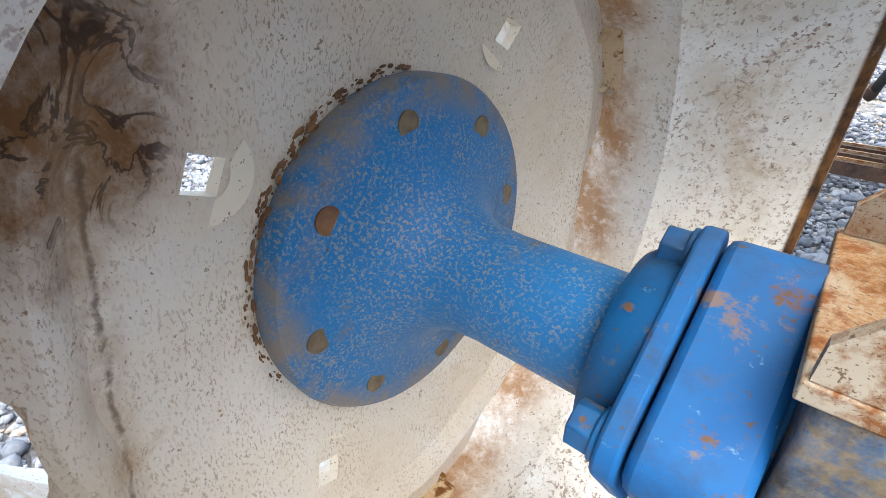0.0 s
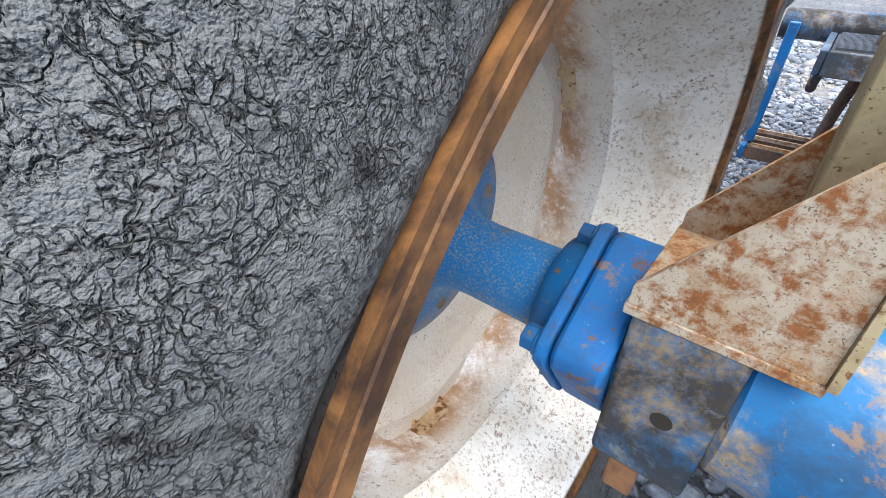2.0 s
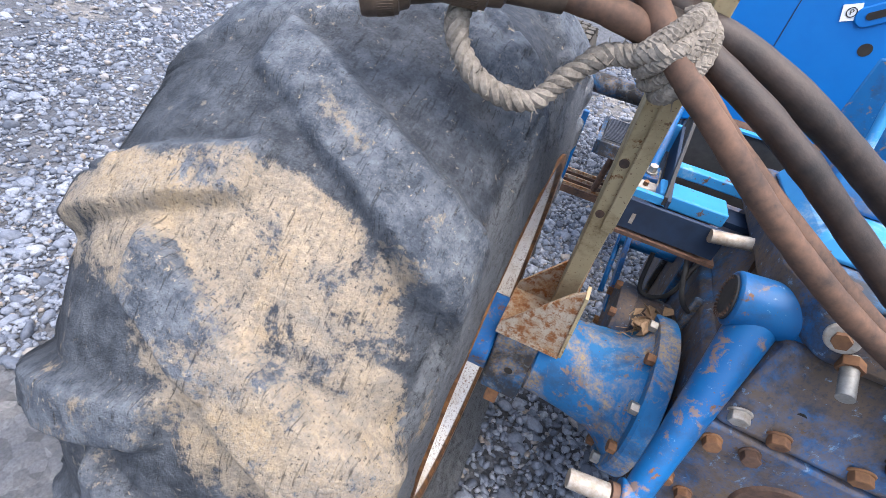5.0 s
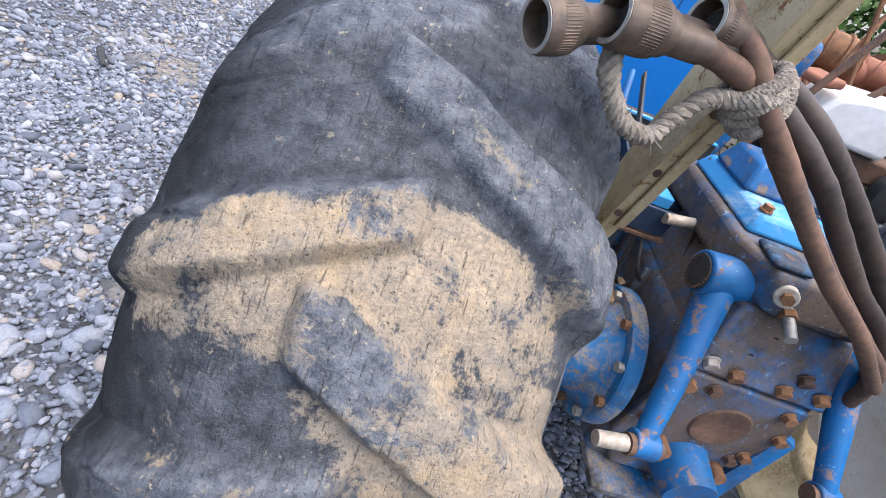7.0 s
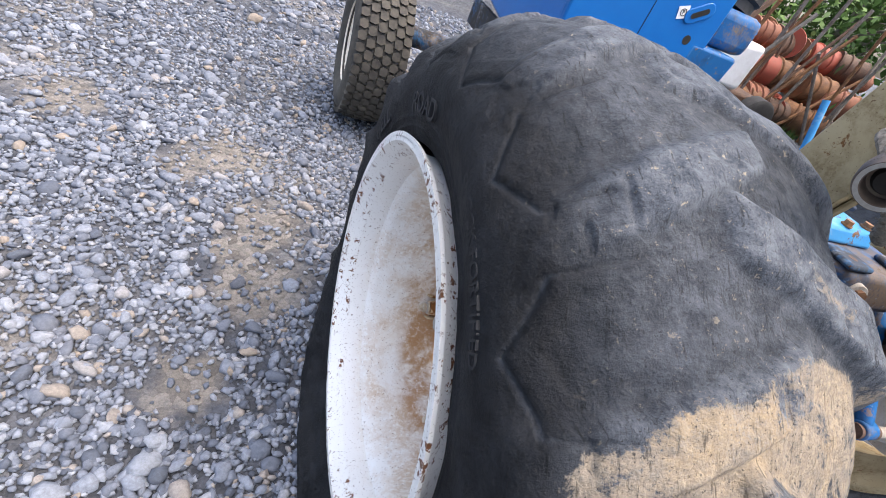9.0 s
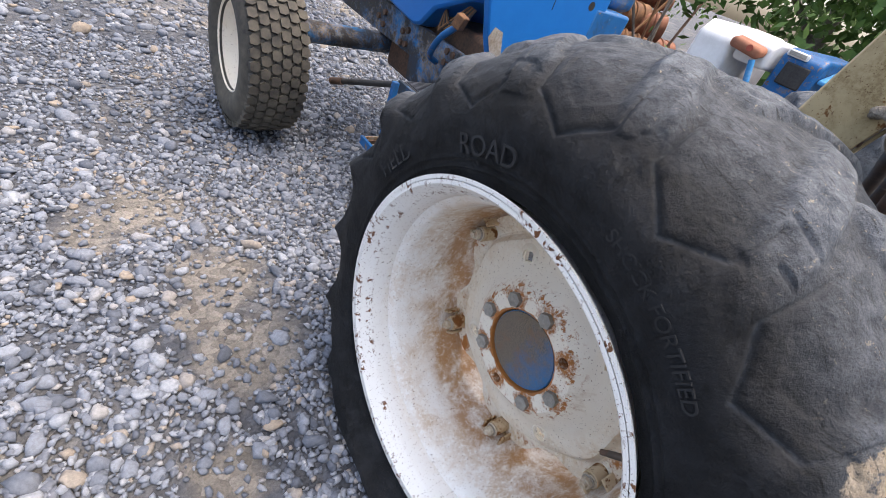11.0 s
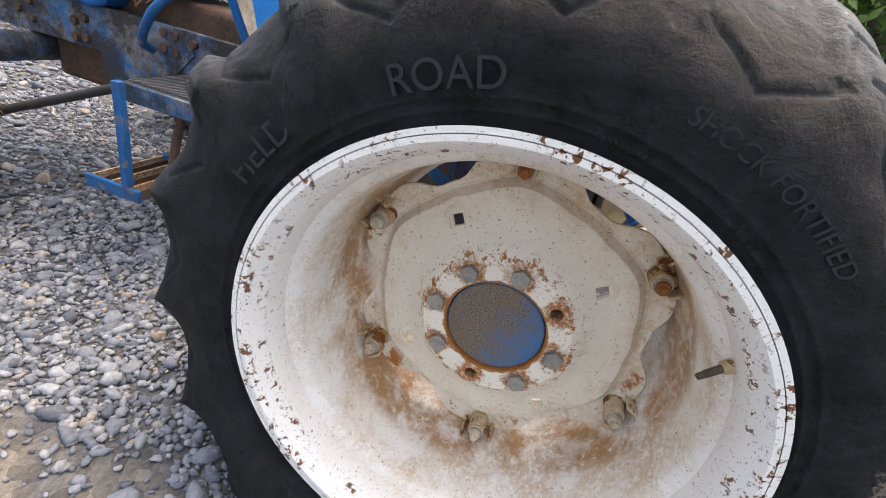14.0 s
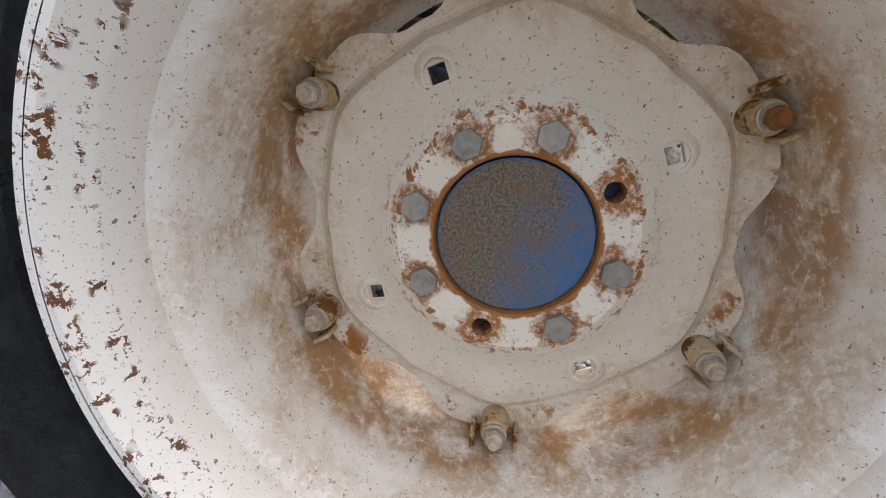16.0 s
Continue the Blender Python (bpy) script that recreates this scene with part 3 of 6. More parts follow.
def ground_material():
    m, n, l, b = nodes_of("gravel_fines")
    v = coords(n)
    big = noise_node(n, l, 1.3, 6, 0.6, coords(n, (4, 1, 0)))
    # fines kept dark: the shade in the gaps between stones is in this colour
    r = ramp(n, [(0.40, (0.060, 0.066, 0.080)), (0.56, (0.095, 0.097, 0.104)), (0.68, (0.19, 0.175, 0.155))])
    l.new(big.outputs[0], r.inputs[0])
    wob = noise_node(n, l, 9, 5, 0.65, v)
    geo = n.new("ShaderNodeNewGeometry")
    sand = None
    for px, py, pr in BARE:
        d = n.new("ShaderNodeVectorMath")
        d.operation = "DISTANCE"
        l.new(geo.outputs["Position"], d.inputs[0])
        d.inputs[1].default_value = (px, py, 0)
        dd = maths(n, l, "MULTIPLY_ADD", maths(n, l, "SUBTRACT", wob.outputs[0], 0.5), 0.25, d.outputs["Value"])
        w = window(n, l, dd, -2, -1, pr * 0.5, pr * 1.25)
        sand = w if sand is None else maths(n, l, "MAXIMUM", sand, w)
    base = mixc(n, l, maths(n, l, "MULTIPLY", sand, 0.75), r.outputs[0], (0.20, 0.180, 0.155))
    vo = n.new("ShaderNodeTexVoronoi")
    vo.inputs["Scale"].default_value = 42
    l.new(v, vo.inputs["Vector"])
    vc = ramp(n, [(0.0, (0.55,)), (1.0, (1.5,))])
    l.new(vo.outputs["Color"], vc.inputs[0])
    fine = noise_node(n, l, 150, 5, 0.75, v)
    fr = ramp(n, [(0.3, (0.6,)), (0.7, (1.3,))])
    l.new(fine.outputs[0], fr.inputs[0])
    c = mixc(n, l, 1.0, base, vc.outputs[0], "MULTIPLY")
    c = mixc(n, l, 1.0, c, fr.outputs[0], "MULTIPLY")
    l.new(c, b.inputs["Base Color"])
    b.inputs["Roughness"].default_value = 0.95
    inv = n.new("ShaderNodeMath")
    inv.operation = "SUBTRACT"
    inv.inputs[0].default_value = 1.0
    l.new(vo.outputs["Distance"], inv.inputs[1])
    n1 = bump(n, l, b, inv.outputs[0], 0.9, 0.012)
    bump(n, l, b, fine.outputs[0], 0.7, 0.006, n1)
    return m


m_stone, m_ground = gravel_material(), ground_material()


# ---- mesh helpers ----
def link_mesh(name, bm, mat, origin=(0, 0, 0), smooth=False):
    bm.normal_update()
    me = bpy.data.meshes.new(name)
    bmesh.ops.translate(bm, verts=bm.verts, vec=-Vector(origin))
    bm.to_mesh(me)
    bm.free()
    for mt in mat if isinstance(mat, (list, tuple)) else (mat,):
        me.materials.append(mt)
    if smooth:
        me.polygons.foreach_set("use_smooth", [True] * len(me.polygons))
        me.set_sharp_from_angle(angle=radians(smooth if smooth > 1 else 38))
    return new(name, me)


SHIFT = Vector((0, 0, 0))    # moves the parts that follow


def part(name, bm, mat, parent, label="", smooth=35, bev=0.0, seg=2):
    """One mesh, given in world places, as a part of a thing or of a part."""
    if SHIFT.length:
        bmesh.ops.translate(bm, verts=bm.verts, vec=SHIFT)
    base = parent
    off = Vector((0, 0, 0))
    while base is not None:
        off += base.location
        base = base.parent
    ob = link_mesh(name, bm, mat, off, smooth)
    ob.parent = parent
    if bev:
        md = ob.modifiers.new("bevel", "BEVEL")
        md.width, md.segments, md.limit_method, md.angle_limit = bev, seg, "ANGLE", radians(40)
    return tagged(ob, label) if label else ob


def thing(name, place, label, category, group="", kind=""):
    ob = new(name)
    ob.location = place
    ob.empty_display_size = 0.05
    return tagged(ob, label, category, group, kind)


def box(bm, c, s, rot=None):
    r = bmesh.ops.create_cube(bm, size=1.0)
    m = Matrix.Translation(c) @ (rot.to_4x4() if rot else Matrix.Identity(4)) @ Matrix.Diagonal((*s, 1))
    bmesh.ops.transform(bm, matrix=m, verts=r["verts"])
    return bm


def B(c, s, rot=None):
    return box(bmesh.new(), c, s, rot)


def span(lo, hi):
    """A box between two corners."""
    return B([(a + b) / 2 for a, b in zip(lo, hi)], [abs(b - a) for a, b in zip(lo, hi)])


def cyl(bm, p0, p1, r0, r1=None, seg=24):
    p0, p1 = Vector(p0), Vector(p1)
    d = p1 - p0
    m = Matrix.Translation((p0 + p1) / 2) @ d.to_track_quat("Z", "Y").to_matrix().to_4x4()
    bmesh.ops.create_cone(bm, cap_ends=True, segments=seg, radius1=r0, radius2=r0 if r1 is None else r1, depth=d.length, matrix=m)
    return bm


def C(p0, p1, r0, r1=None, seg=24):
    return cyl(bmesh.new(), p0, p1, r0, r1, seg)


def lathe(profile, seg=48, axis=Vector((1, 0, 0)), centre=(0, 0, H), closed=False, bm=None):
    """Turn a profile of (along, radius) about the axle line."""
    bm = bm or bmesh.new()
    q = axis.to_track_quat("X", "Z").to_matrix()
    rings = []
    for a, r in profile:
        ring = []
        for k in range(seg):
            t = 2 * math.pi * k / seg
            ring.append(bm.verts.new(Vector(centre) + q @ Vector((a, r * math.sin(t), r * math.cos(t)))))
        rings.append(ring)
    pairs = list(zip(rings, rings[1:] + rings[:1])) if closed else list(zip(rings, rings[1:]))
    for ra, rb in pairs:
        for k in range(seg):
            j = (k + 1) % seg
            bm.faces.new((ra[k], rb[k], rb[j], ra[j]))
    if not closed:
        for ring in (rings[0], rings[-1]):
            bm.faces.new(ring)
    bmesh.ops.recalc_face_normals(bm, faces=bm.faces)
    return bm


def smooth_line(points, steps=8):
    """A Catmull-Rom line through the points."""
    p = [Vector(x) for x in points]
    p = [p[0] * 2 - p[1], *p, p[-1] * 2 - p[-2]]
    out = []
    for i in range(1, len(p) - 2):
        for s in range(steps):
            t = s / steps
            out.append(0.5 * (2 * p[i] + (p[i + 1] - p[i - 1]) * t + (2 * p[i - 1] - 5 * p[i] + 4 * p[i + 1] - p[i + 2]) * t * t
                              + (3 * p[i] - p[i - 1] - 3 * p[i + 1] + p[i + 2]) * t ** 3))
    return out + [p[-2]]


def tube(points, radius, seg=12, steps=8, bm=None, wob=0.0):
    bm = bm or bmesh.new()
    line = smooth_line(points, steps) if steps else [Vector(x) for x in points]
    rings, up = [], None
    for i, p in enumerate(line):
        d = (line[min(i + 1, len(line) - 1)] - line[max(i - 1, 0)]).normalized()
        up = d.orthogonal().normalized() if up is None else (up - d * up.dot(d)).normalized()
        side = d.cross(up)
        r = (radius(i / (len(line) - 1)) if callable(radius) else radius) * (1 + wob * noise.noise(p * 60))
        rings.append([bm.verts.new(p + r * (math.cos(a) * up + math.sin(a) * side)) for a in (2 * math.pi * k / seg for k in range(seg))])
    for ra, rb in zip(rings, rings[1:]):
        for k in range(seg):
            bm.faces.new((ra[k], ra[(k + 1) % seg], rb[(k + 1) % seg], rb[k]))
    bm.faces.new(rings[0][::-1])
    bm.faces.new(rings[-1])
    return bm


def slab(outline, depth):
    """A plate: a flat outline pushed along depth."""
    bm = bmesh.new()
    vs = [bm.verts.new(p) for p in outline]
    f = bm.faces.new(vs)
    ex = bmesh.ops.extrude_face_region(bm, geom=[f])
    bmesh.ops.translate(bm, verts=[g for g in ex["geom"] if isinstance(g, bmesh.types.BMVert)], vec=depth)
    bmesh.ops.recalc_face_normals(bm, faces=bm.faces)
    return bm


def hexhead(p0, p1, r, bm=None, washer=0.0):
    bm = bm or bmesh.new()
    cyl(bm, p0, p1, r, r, 6)
    if washer:
        p0, p1 = Vector(p0), Vector(p1)
        cyl(bm, p0, p0 + (p1 - p0).normalized() * 0.003, washer, washer, 20)
    return bm


def ring_at(x, r, deg, h=H):
    a = radians(deg)
    return Vector((x, r * math.sin(a), h + r * math.cos(a)))

# ---- ground ----
def build_ground():
    bm = bmesh.new()
    n = 60
    xs = np.concatenate([np.linspace(-400, -6, 8), np.linspace(-5, 6, n), np.linspace(7, 400, 8)])
    ys = np.concatenate([np.linspace(-400, -6, 8), np.linspace(-5, 8, n), np.linspace(9, 400, 8)])
    grid = [[bm.verts.new((x, y, 0.012 * noise.noise(Vector((x * 0.9, y * 0.9, 0))) - 0.008 if abs(x) < 7 and abs(y) < 9 else -0.012)) for y in ys] for x in xs]
    for i in range(len(xs) - 1):
        for j in range(len(ys) - 1):
            bm.faces.new((grid[i][j], grid[i + 1][j], grid[i + 1][j + 1], grid[i][j + 1]))
    ob = link_mesh("ground", bm, m_ground, smooth=80)
    return tagged(ob, "gravel yard of crushed grey stone with sandy patches", "ground", kind="structure")


def rock_shapes(count, rng, level=1):
    """Angular stones: jittered icosahedra, as arrays of corners, with one list of faces."""
    bm = bmesh.new()
    bmesh.ops.create_icosphere(bm, subdivisions=level + 1 if level else 1, radius=1.0)
    v = np.array([x.co[:] for x in bm.verts])
    f = np.array([[q.index for q in p.verts] for p in bm.faces])
    bm.free()
    out = []
    for _ in range(count):
        d = rng.normal(size=(8, 3))
        d /= np.linalg.norm(d, axis=1)[:, None]
        c = rng.uniform(0.45, 0.85, size=8)
        dirs = v + 0.10 * rng.normal(size=v.shape)
        dirs /= np.linalg.norm(dirs, axis=1)[:, None]
        dot = dirs @ d.T
        rad = np.min(np.where(dot > 0.05, c / np.maximum(dot, 0.05), 9.0), axis=1)
        w = dirs * np.minimum(rad, 1.30)[:, None]
        out.append(w * rng.uniform((0.85, 0.65, 0.45), (1.25, 1.0, 0.8)))
    return out, f


def stones(name, spots, mat, label, seed=3, category="gravel"):
    rng = np.random.default_rng(seed)
    fine, f_fine = rock_shapes(24, rng, 1)
    small, f_small = rock_shapes(24, rng, 0)
    vs, fs, at = [], [], 0
    for x, y, z, s in spots:
        shapes, f = (fine, f_fine) if s > 0.019 else (small, f_small)
        w = shapes[rng.integers(len(shapes))] * s
        a, t = rng.uniform(0, 6.283), rng.normal(0, 0.35)
        ca, sa, ct, st = math.cos(a), math.sin(a), math.cos(t), math.sin(t)
        rot = np.array([[ca, -sa, 0], [sa, ca, 0], [0, 0, 1]]) @ np.array([[1, 0, 0], [0, ct, -st], [0, st, ct]])
        vs.append(w @ rot.T + (x, y, z))
        fs.append(f + at)
        at += len(w)
    V, F = np.concatenate(vs), np.concatenate(fs)
    me = bpy.data.meshes.new(name)
    me.vertices.add(len(V))
    me.vertices.foreach_set("co", V.ravel())
    me.loops.add(F.size)
    me.loops.foreach_set("vertex_index", F.ravel().astype(np.int32))
    me.polygons.add(len(F))
    me.polygons.foreach_set("loop_start", np.arange(0, F.size, 3, dtype=np.int32))
    me.update(calc_edges=True)
    me.validate()
    me.materials.append(mat)
    return tagged(new(name, me), label, category, kind="stuff")


def build_gravel():
    rng = np.random.default_rng(11)
    spots = []
    zones = [(-1.35, 0.75, -0.35, 1.5, 8200), (0.75, 1.3, -0.2, 1.5, 1300), (-1.35, 1.3, 1.5, 2.6, 3300), (-2.6, -1.35, -0.35, 2.6, 2600), (-3.4, 3.4, 2.6, 4.4, 600), (-6.0, -2.6, -0.8, 5.0, 380), (1.3, 3.4, 0.0, 2.6, 300)]
    for x0, x1, y0, y1, per in zones:
        for _ in range(int((x1 - x0) * (y1 - y0) * per)):
            x, y = rng.uniform(x0, x1), rng.uniform(y0, y1)
            bare = 0.35 * noise.noise(Vector((x * 1.5 + 3, y * 1.5, 2))) + 0.4 * noise.noise(Vector((x * 7, y * 7, 5)))
            for px, py, pr in BARE:
                bare += 1.1 * math.exp(-((x - px) ** 2 + (y - py) ** 2) / pr ** 2)
            if bare > 0.45 and rng.random() < 0.84:
                continue
            s = min(0.027, max(0.0045, rng.lognormal(-4.70, 0.38)))
            if per < 3500:
                s *= 1.12 if per > 700 else 1.7
            spots.append((x, y, 0.012 * noise.noise(Vector((x * 0.9, y * 0.9, 0))) - 0.006 + s * 0.12, s))
    return stones("gravel", spots, m_stone, "loose crushed grey stone lying on the yard")


build_ground()
build_gravel()

# ---- tractor ----
tractor = thing("tractor", (XT, 0.8, 0), "old blue compact tractor with a flat rear tyre, rusty and muddy", "tractor")


def lattice_noise(p, seed=0):
    """Smooth noise from -1 to 1 at an array of places."""
    i = np.floor(p).astype(np.int64)
    f = p - i
    u = f * f * f * (f * (f * 6 - 15) + 10)

    def corner(dx, dy, dz):
        h = ((i[..., 0] + dx) * 374761393 + (i[..., 1] + dy) * 668265263 + (i[..., 2] + dz) * 2147483647 + seed * 974711) & 0xFFFFFFFF
        h = ((h ^ (h >> 13)) * 1274126177) & 0xFFFFFFFF
        return ((h ^ (h >> 16)) & 0xFFFF) / 32767.5 - 1.0

    def lerp(a, b, t):
        return a + (b - a) * t
    x00, x10 = lerp(corner(0, 0, 0), corner(1, 0, 0), u[..., 0]), lerp(corner(0, 1, 0), corner(1, 1, 0), u[..., 0])
    x01, x11 = lerp(corner(0, 0, 1), corner(1, 0, 1), u[..., 0]), lerp(corner(0, 1, 1), corner(1, 1, 1), u[..., 0])
    return lerp(lerp(x00, x10, u[..., 1]), lerp(x01, x11, u[..., 1]), u[..., 2])


def sst(e0, e1, x):
    t = np.clip((x - e0) / (e1 - e0), 0, 1)
    return t * t * (3 - 2 * t)


# where each bar crosses, in degrees round the axle: the outer row at its shoulder, the inner row beside the middle
OUTER_BARS = (15, 35, 55, 75, 96, 117, 138, 159, 180, 201, 222, 243, 264, 285, 309, 331, 353)
INNER_BARS = (9, 28, 48, 69, 90, 111, 132, 153, 174, 195, 216, 237, 258, 279, 302.7, 327, 348)


def turn_from(deg, middle):
    return (deg - middle + 180) % 360 - 180


def tyre_mesh(x0, out=-1, na=540):
    """A worn bar-tread tyre, soft at the ground. The section runs from the outer bead over the tread to the inner bead."""
    sec = [(-0.200, 0.331), (-0.206, 0.350), (-0.214, 0.385), (-0.217, 0.410), (-0.211, 0.437), (-0.192, 0.465), (-0.168, 0.489),
           (-0.140, 0.510), (-0.10, 0.529), (-0.05, 0.540), (0, 0.543), (0.05, 0.541), (0.10, 0.533), (0.145, 0.517), (0.178, 0.491),
           (0.203, 0.458), (0.214, 0.425), (0.219, 0.39), (0.221, 0.360), (0.2205, 0.342), (0.214, 0.331)]
    line = smooth_line([(a, 0, r) for a, r in sec], 15)
    a = np.array([p.x for p in line])
    r = np.array([p.z for p in line])
    ns = len(line)
    s = np.concatenate([[0], np.cumsum(np.hypot(np.diff(a), np.diff(r)))])
    s = s - np.interp(0.0, a[6:-6], s[6:-6])
    ta, tr = np.gradient(a), np.gradient(r)
    tl = np.hypot(ta, tr)
    nx, nr = -tr / tl, ta / tl
    deg = (np.arange(na) * 360.0 / na)[:, None] + np.zeros((1, ns))
    S = np.broadcast_to(s[None, :], deg.shape)
    A, R = np.broadcast_to(a, deg.shape), np.broadcast_to(r, deg.shape)
    sn, cs = np.sin(np.radians(deg)), np.cos(np.radians(deg))
    P = np.stack([A, R * sn, R * cs], -1)

    def nz(k, seed):
        return lattice_noise(P * k + 31.7, seed)
    wob = 0.8 * nz(16, 1) + 0.5 * nz(45, 2)
    worn = 0.50 + 0.50 * sst(12, 62, np.abs(turn_from(deg, 356)))
    h = np.zeros(deg.shape)
    face = np.zeros(deg.shape)
    groove = np.zeros(deg.shape)
    for side, bars, slope, tip in ((-1, OUTER_BARS, 46.0, 0.020), (1, INNER_BARS, 54.0, -0.045)):
        for b in bars:
            u = side * S
            if side < 0:
                front = math.exp(-((b - 96) / 46.0) ** 4)
                tall = max(0.45 * front, 0.62 * math.exp(-((b - 297) / 18.0) ** 4))
                mid = b + np.clip(0.215 - u, 0, 1) * slope
                half = 2.7 + 4.0 * np.clip(u, 0, 0.17) - 14.0 * np.clip(u - 0.15, 0, 0.1)
                end = 1 - sst(0.195, 0.262, u + 0.002 * wob)
                inner_end = sst(-tip - 0.012, -tip + 0.010, u + 0.004 * wob)
                high = 0.020 + (0.004 + 0.013 * tall) * sst(0.06, 0.19, u)
            else:
                mid = b + np.clip(0.07 - u, -0.20, 1) * slope
                half = 3.1 + 5.0 * np.clip(u, 0, 0.2)
                end = 1 - sst(0.205, 0.262, u + 0.003 * wob)
                inner_end = sst(tip - 0.010, tip + 0.012, u + 0.005 * wob)
                high = 0.021 + 0.016 * sst(0.06, 0.16, u)
            d = np.abs(turn_from(deg, mid) + 0.35 * wob)
            w = (1 - sst(half - 0.7, half + 1.3 + 18.0 * np.clip(u - 0.12, 0, 1), d)) * end * inner_end
            if side < 0:
                # worn to a cusp at the shoulder, hollow between
                cusp = np.clip(1 - d / 10.0, 0, 1) ** 1.7 * end * inner_end
                w = w + (cusp - w) * front * sst(0.10, 0.17, u)
            hh = high * worn * (1 - 0.35 * sst(0.08, 0.16, u) * (1 - sst(0.75, 1.0, worn)) * (side < 0)) * w
            h = np.maximum(h, hh)
            face = np.maximum(face, w)
    # six-sided pockets between the outer bars, edged by a moulded groove
    u = -S
    for k, b in enumerate(OUTER_BARS):
        b2 = OUTER_BARS[(k + 1) % len(OUTER_BARS)]
        gap = (b2 - b) % 360
        mid = b + gap / 2 + np.clip(0.215 - u, -0.1, 1) * 20.0
        dm = np.abs(turn_from(deg, mid)) / (gap / 2)
        edge = np.maximum(dm / 0.70, (u - 0.10) / 0.150 + 0.42 * dm)
        near = sst(0.10, 0.15, u) * (dm < 1.2)
        groove = np.maximum(groove, near * sst(0.945, 0.975, edge) * (1 - sst(0.985, 1.02, edge)))
        h = h + 0.0018 * near * sst(0.70, 0.76, edge) * (1 - sst(0.90, 0.95, edge)) * (1 - face)
    h = h * (1 - 0.85 * np.exp(-(turn_from(deg, 185) / 52.0) ** 6) * sst(0.14, 0.19, np.abs(S)))
    h = h - 0.0030 * groove
    # slack casing, scars and fine unevenness
    h = h + 0.006 * nz(5.2, 3) * (1 - sst(0.16, 0.24, np.abs(S))) + 0.0028 * nz(19, 4) + 0.0013 * nz(60, 5) * (1 - 0.7 * sst(0.2, 0.26, np.abs(S)))
    scar = sst(0.52, 0.72, lattice_noise(P * (95, 30, 30) + 5.0, 6)) * face
    h = h - 0.0035 * scar
    # concentric ribs at the bead
    for rb in (0.352, 0.366):
        h = h + 0.0022 * np.exp(-((R - rb) / 0.0028) ** 2) * (S < 0)
    x, rr = A + nx * h, R + nr * h
    X, Y, Z = x, rr * sn, rr * cs
    tread = np.clip(np.where(S < 0, (0.20 + S) / 0.10, (0.33 - S) / 0.06), 0, 1) * (0.45 + 0.55 * face)
    tread = np.maximum(tread, 0.22 * groove)
    check = 0.12 + 0.88 * sst(0.185, 0.24, S) + 0.5 * sst(0.17, 0.22, -S)
    # dry mud caked on the rear quarter
    top_edge = 319.7 - 47 * np.clip(-S - 0.01, 0, 0.3) - 15 * np.clip(S - 0.07, 0, 0.08)
    low_edge = np.where(S < -0.06, 303.0, 303.0 - 110 * np.clip(S + 0.06, 0, 0.13))
    wave = 3.0 * nz(9, 8)
    m = sst(-3.0, 1.0, top_edge - deg + 0.4 * wave) * sst(-4.5, 2.5, deg - low_edge + wave)
    m = m * sst(0.240, 0.150, -S) * sst(0.030, -0.025, S - 0.176 - (318 - deg) * 0.0034)
    lug_c = np.exp(-(turn_from(deg, 302.7 + (0.07 - S) * 54.0) / 4.0) ** 4) * sst(-0.06, -0.03, S)
    m = m * (1 - 0.34 * lug_c * sst(0.09, 0.03, S)) * (1 - 0.85 * np.exp(-(turn_from(deg, 311) / 4.2) ** 4) * sst(0.165, 0.20, -S))
    m = m * (0.76 + 0.16 * nz(14, 9))
    m = np.maximum(m, 0.60 * np.exp(-(turn_from(deg, 330 - 50 * (S - 0.07) - 3.5) / 2.2) ** 2) * sst(0.02, 0.05, S) * sst(0.19, 0.15, S))
    m = np.maximum(m, 0.55 * np.exp(-(turn_from(deg, 283) / 4.0) ** 4) * sst(0.19, 0.22, -S) * sst(0.28, 0.25, -S))
    m = np.maximum(m, 0.50 * np.exp(-((S - 0.248 - (308 - deg) * 0.0024) / 0.0135) ** 4) * sst(312, 306, deg) * sst(284, 294, deg))
    m = np.maximum(m, 0.30 * np.exp(-(turn_from(deg, 292) / 14.0) ** 4) * sst(-0.24, -0.2, S))
    mud = m
    near = np.clip((0.30 - (Z + H)) / 0.30, 0, 1)
    bulge = near ** 1.3 * np.clip((rr - 0.335) / 0.06, 0, 1)
    X = X + np.sign(A) * 0.058 * bulge * np.clip(np.abs(A) / 0.15, 0, 1)
    zz = Z + H
    Z = np.where(zz < 0.03, -H + 0.002 + 0.028 * np.exp(np.minimum(0, (zz - 0.03) / 0.05)), Z)
    X = X * (-out) + x0
    co = np.stack([X, Y, Z + H], -1)
    idx = np.arange(na * ns).reshape(na, ns)
    nxt = np.roll(idx, -1, 0)
    F = np.stack([idx[:, :-1], idx[:, 1:], nxt[:, 1:], nxt[:, :-1]], -1).reshape(-1, 4)
    if out < 0:
        F = F[:, ::-1]
    return co.reshape(-1, 3), F, tread.ravel(), mud.ravel(), check.ravel()


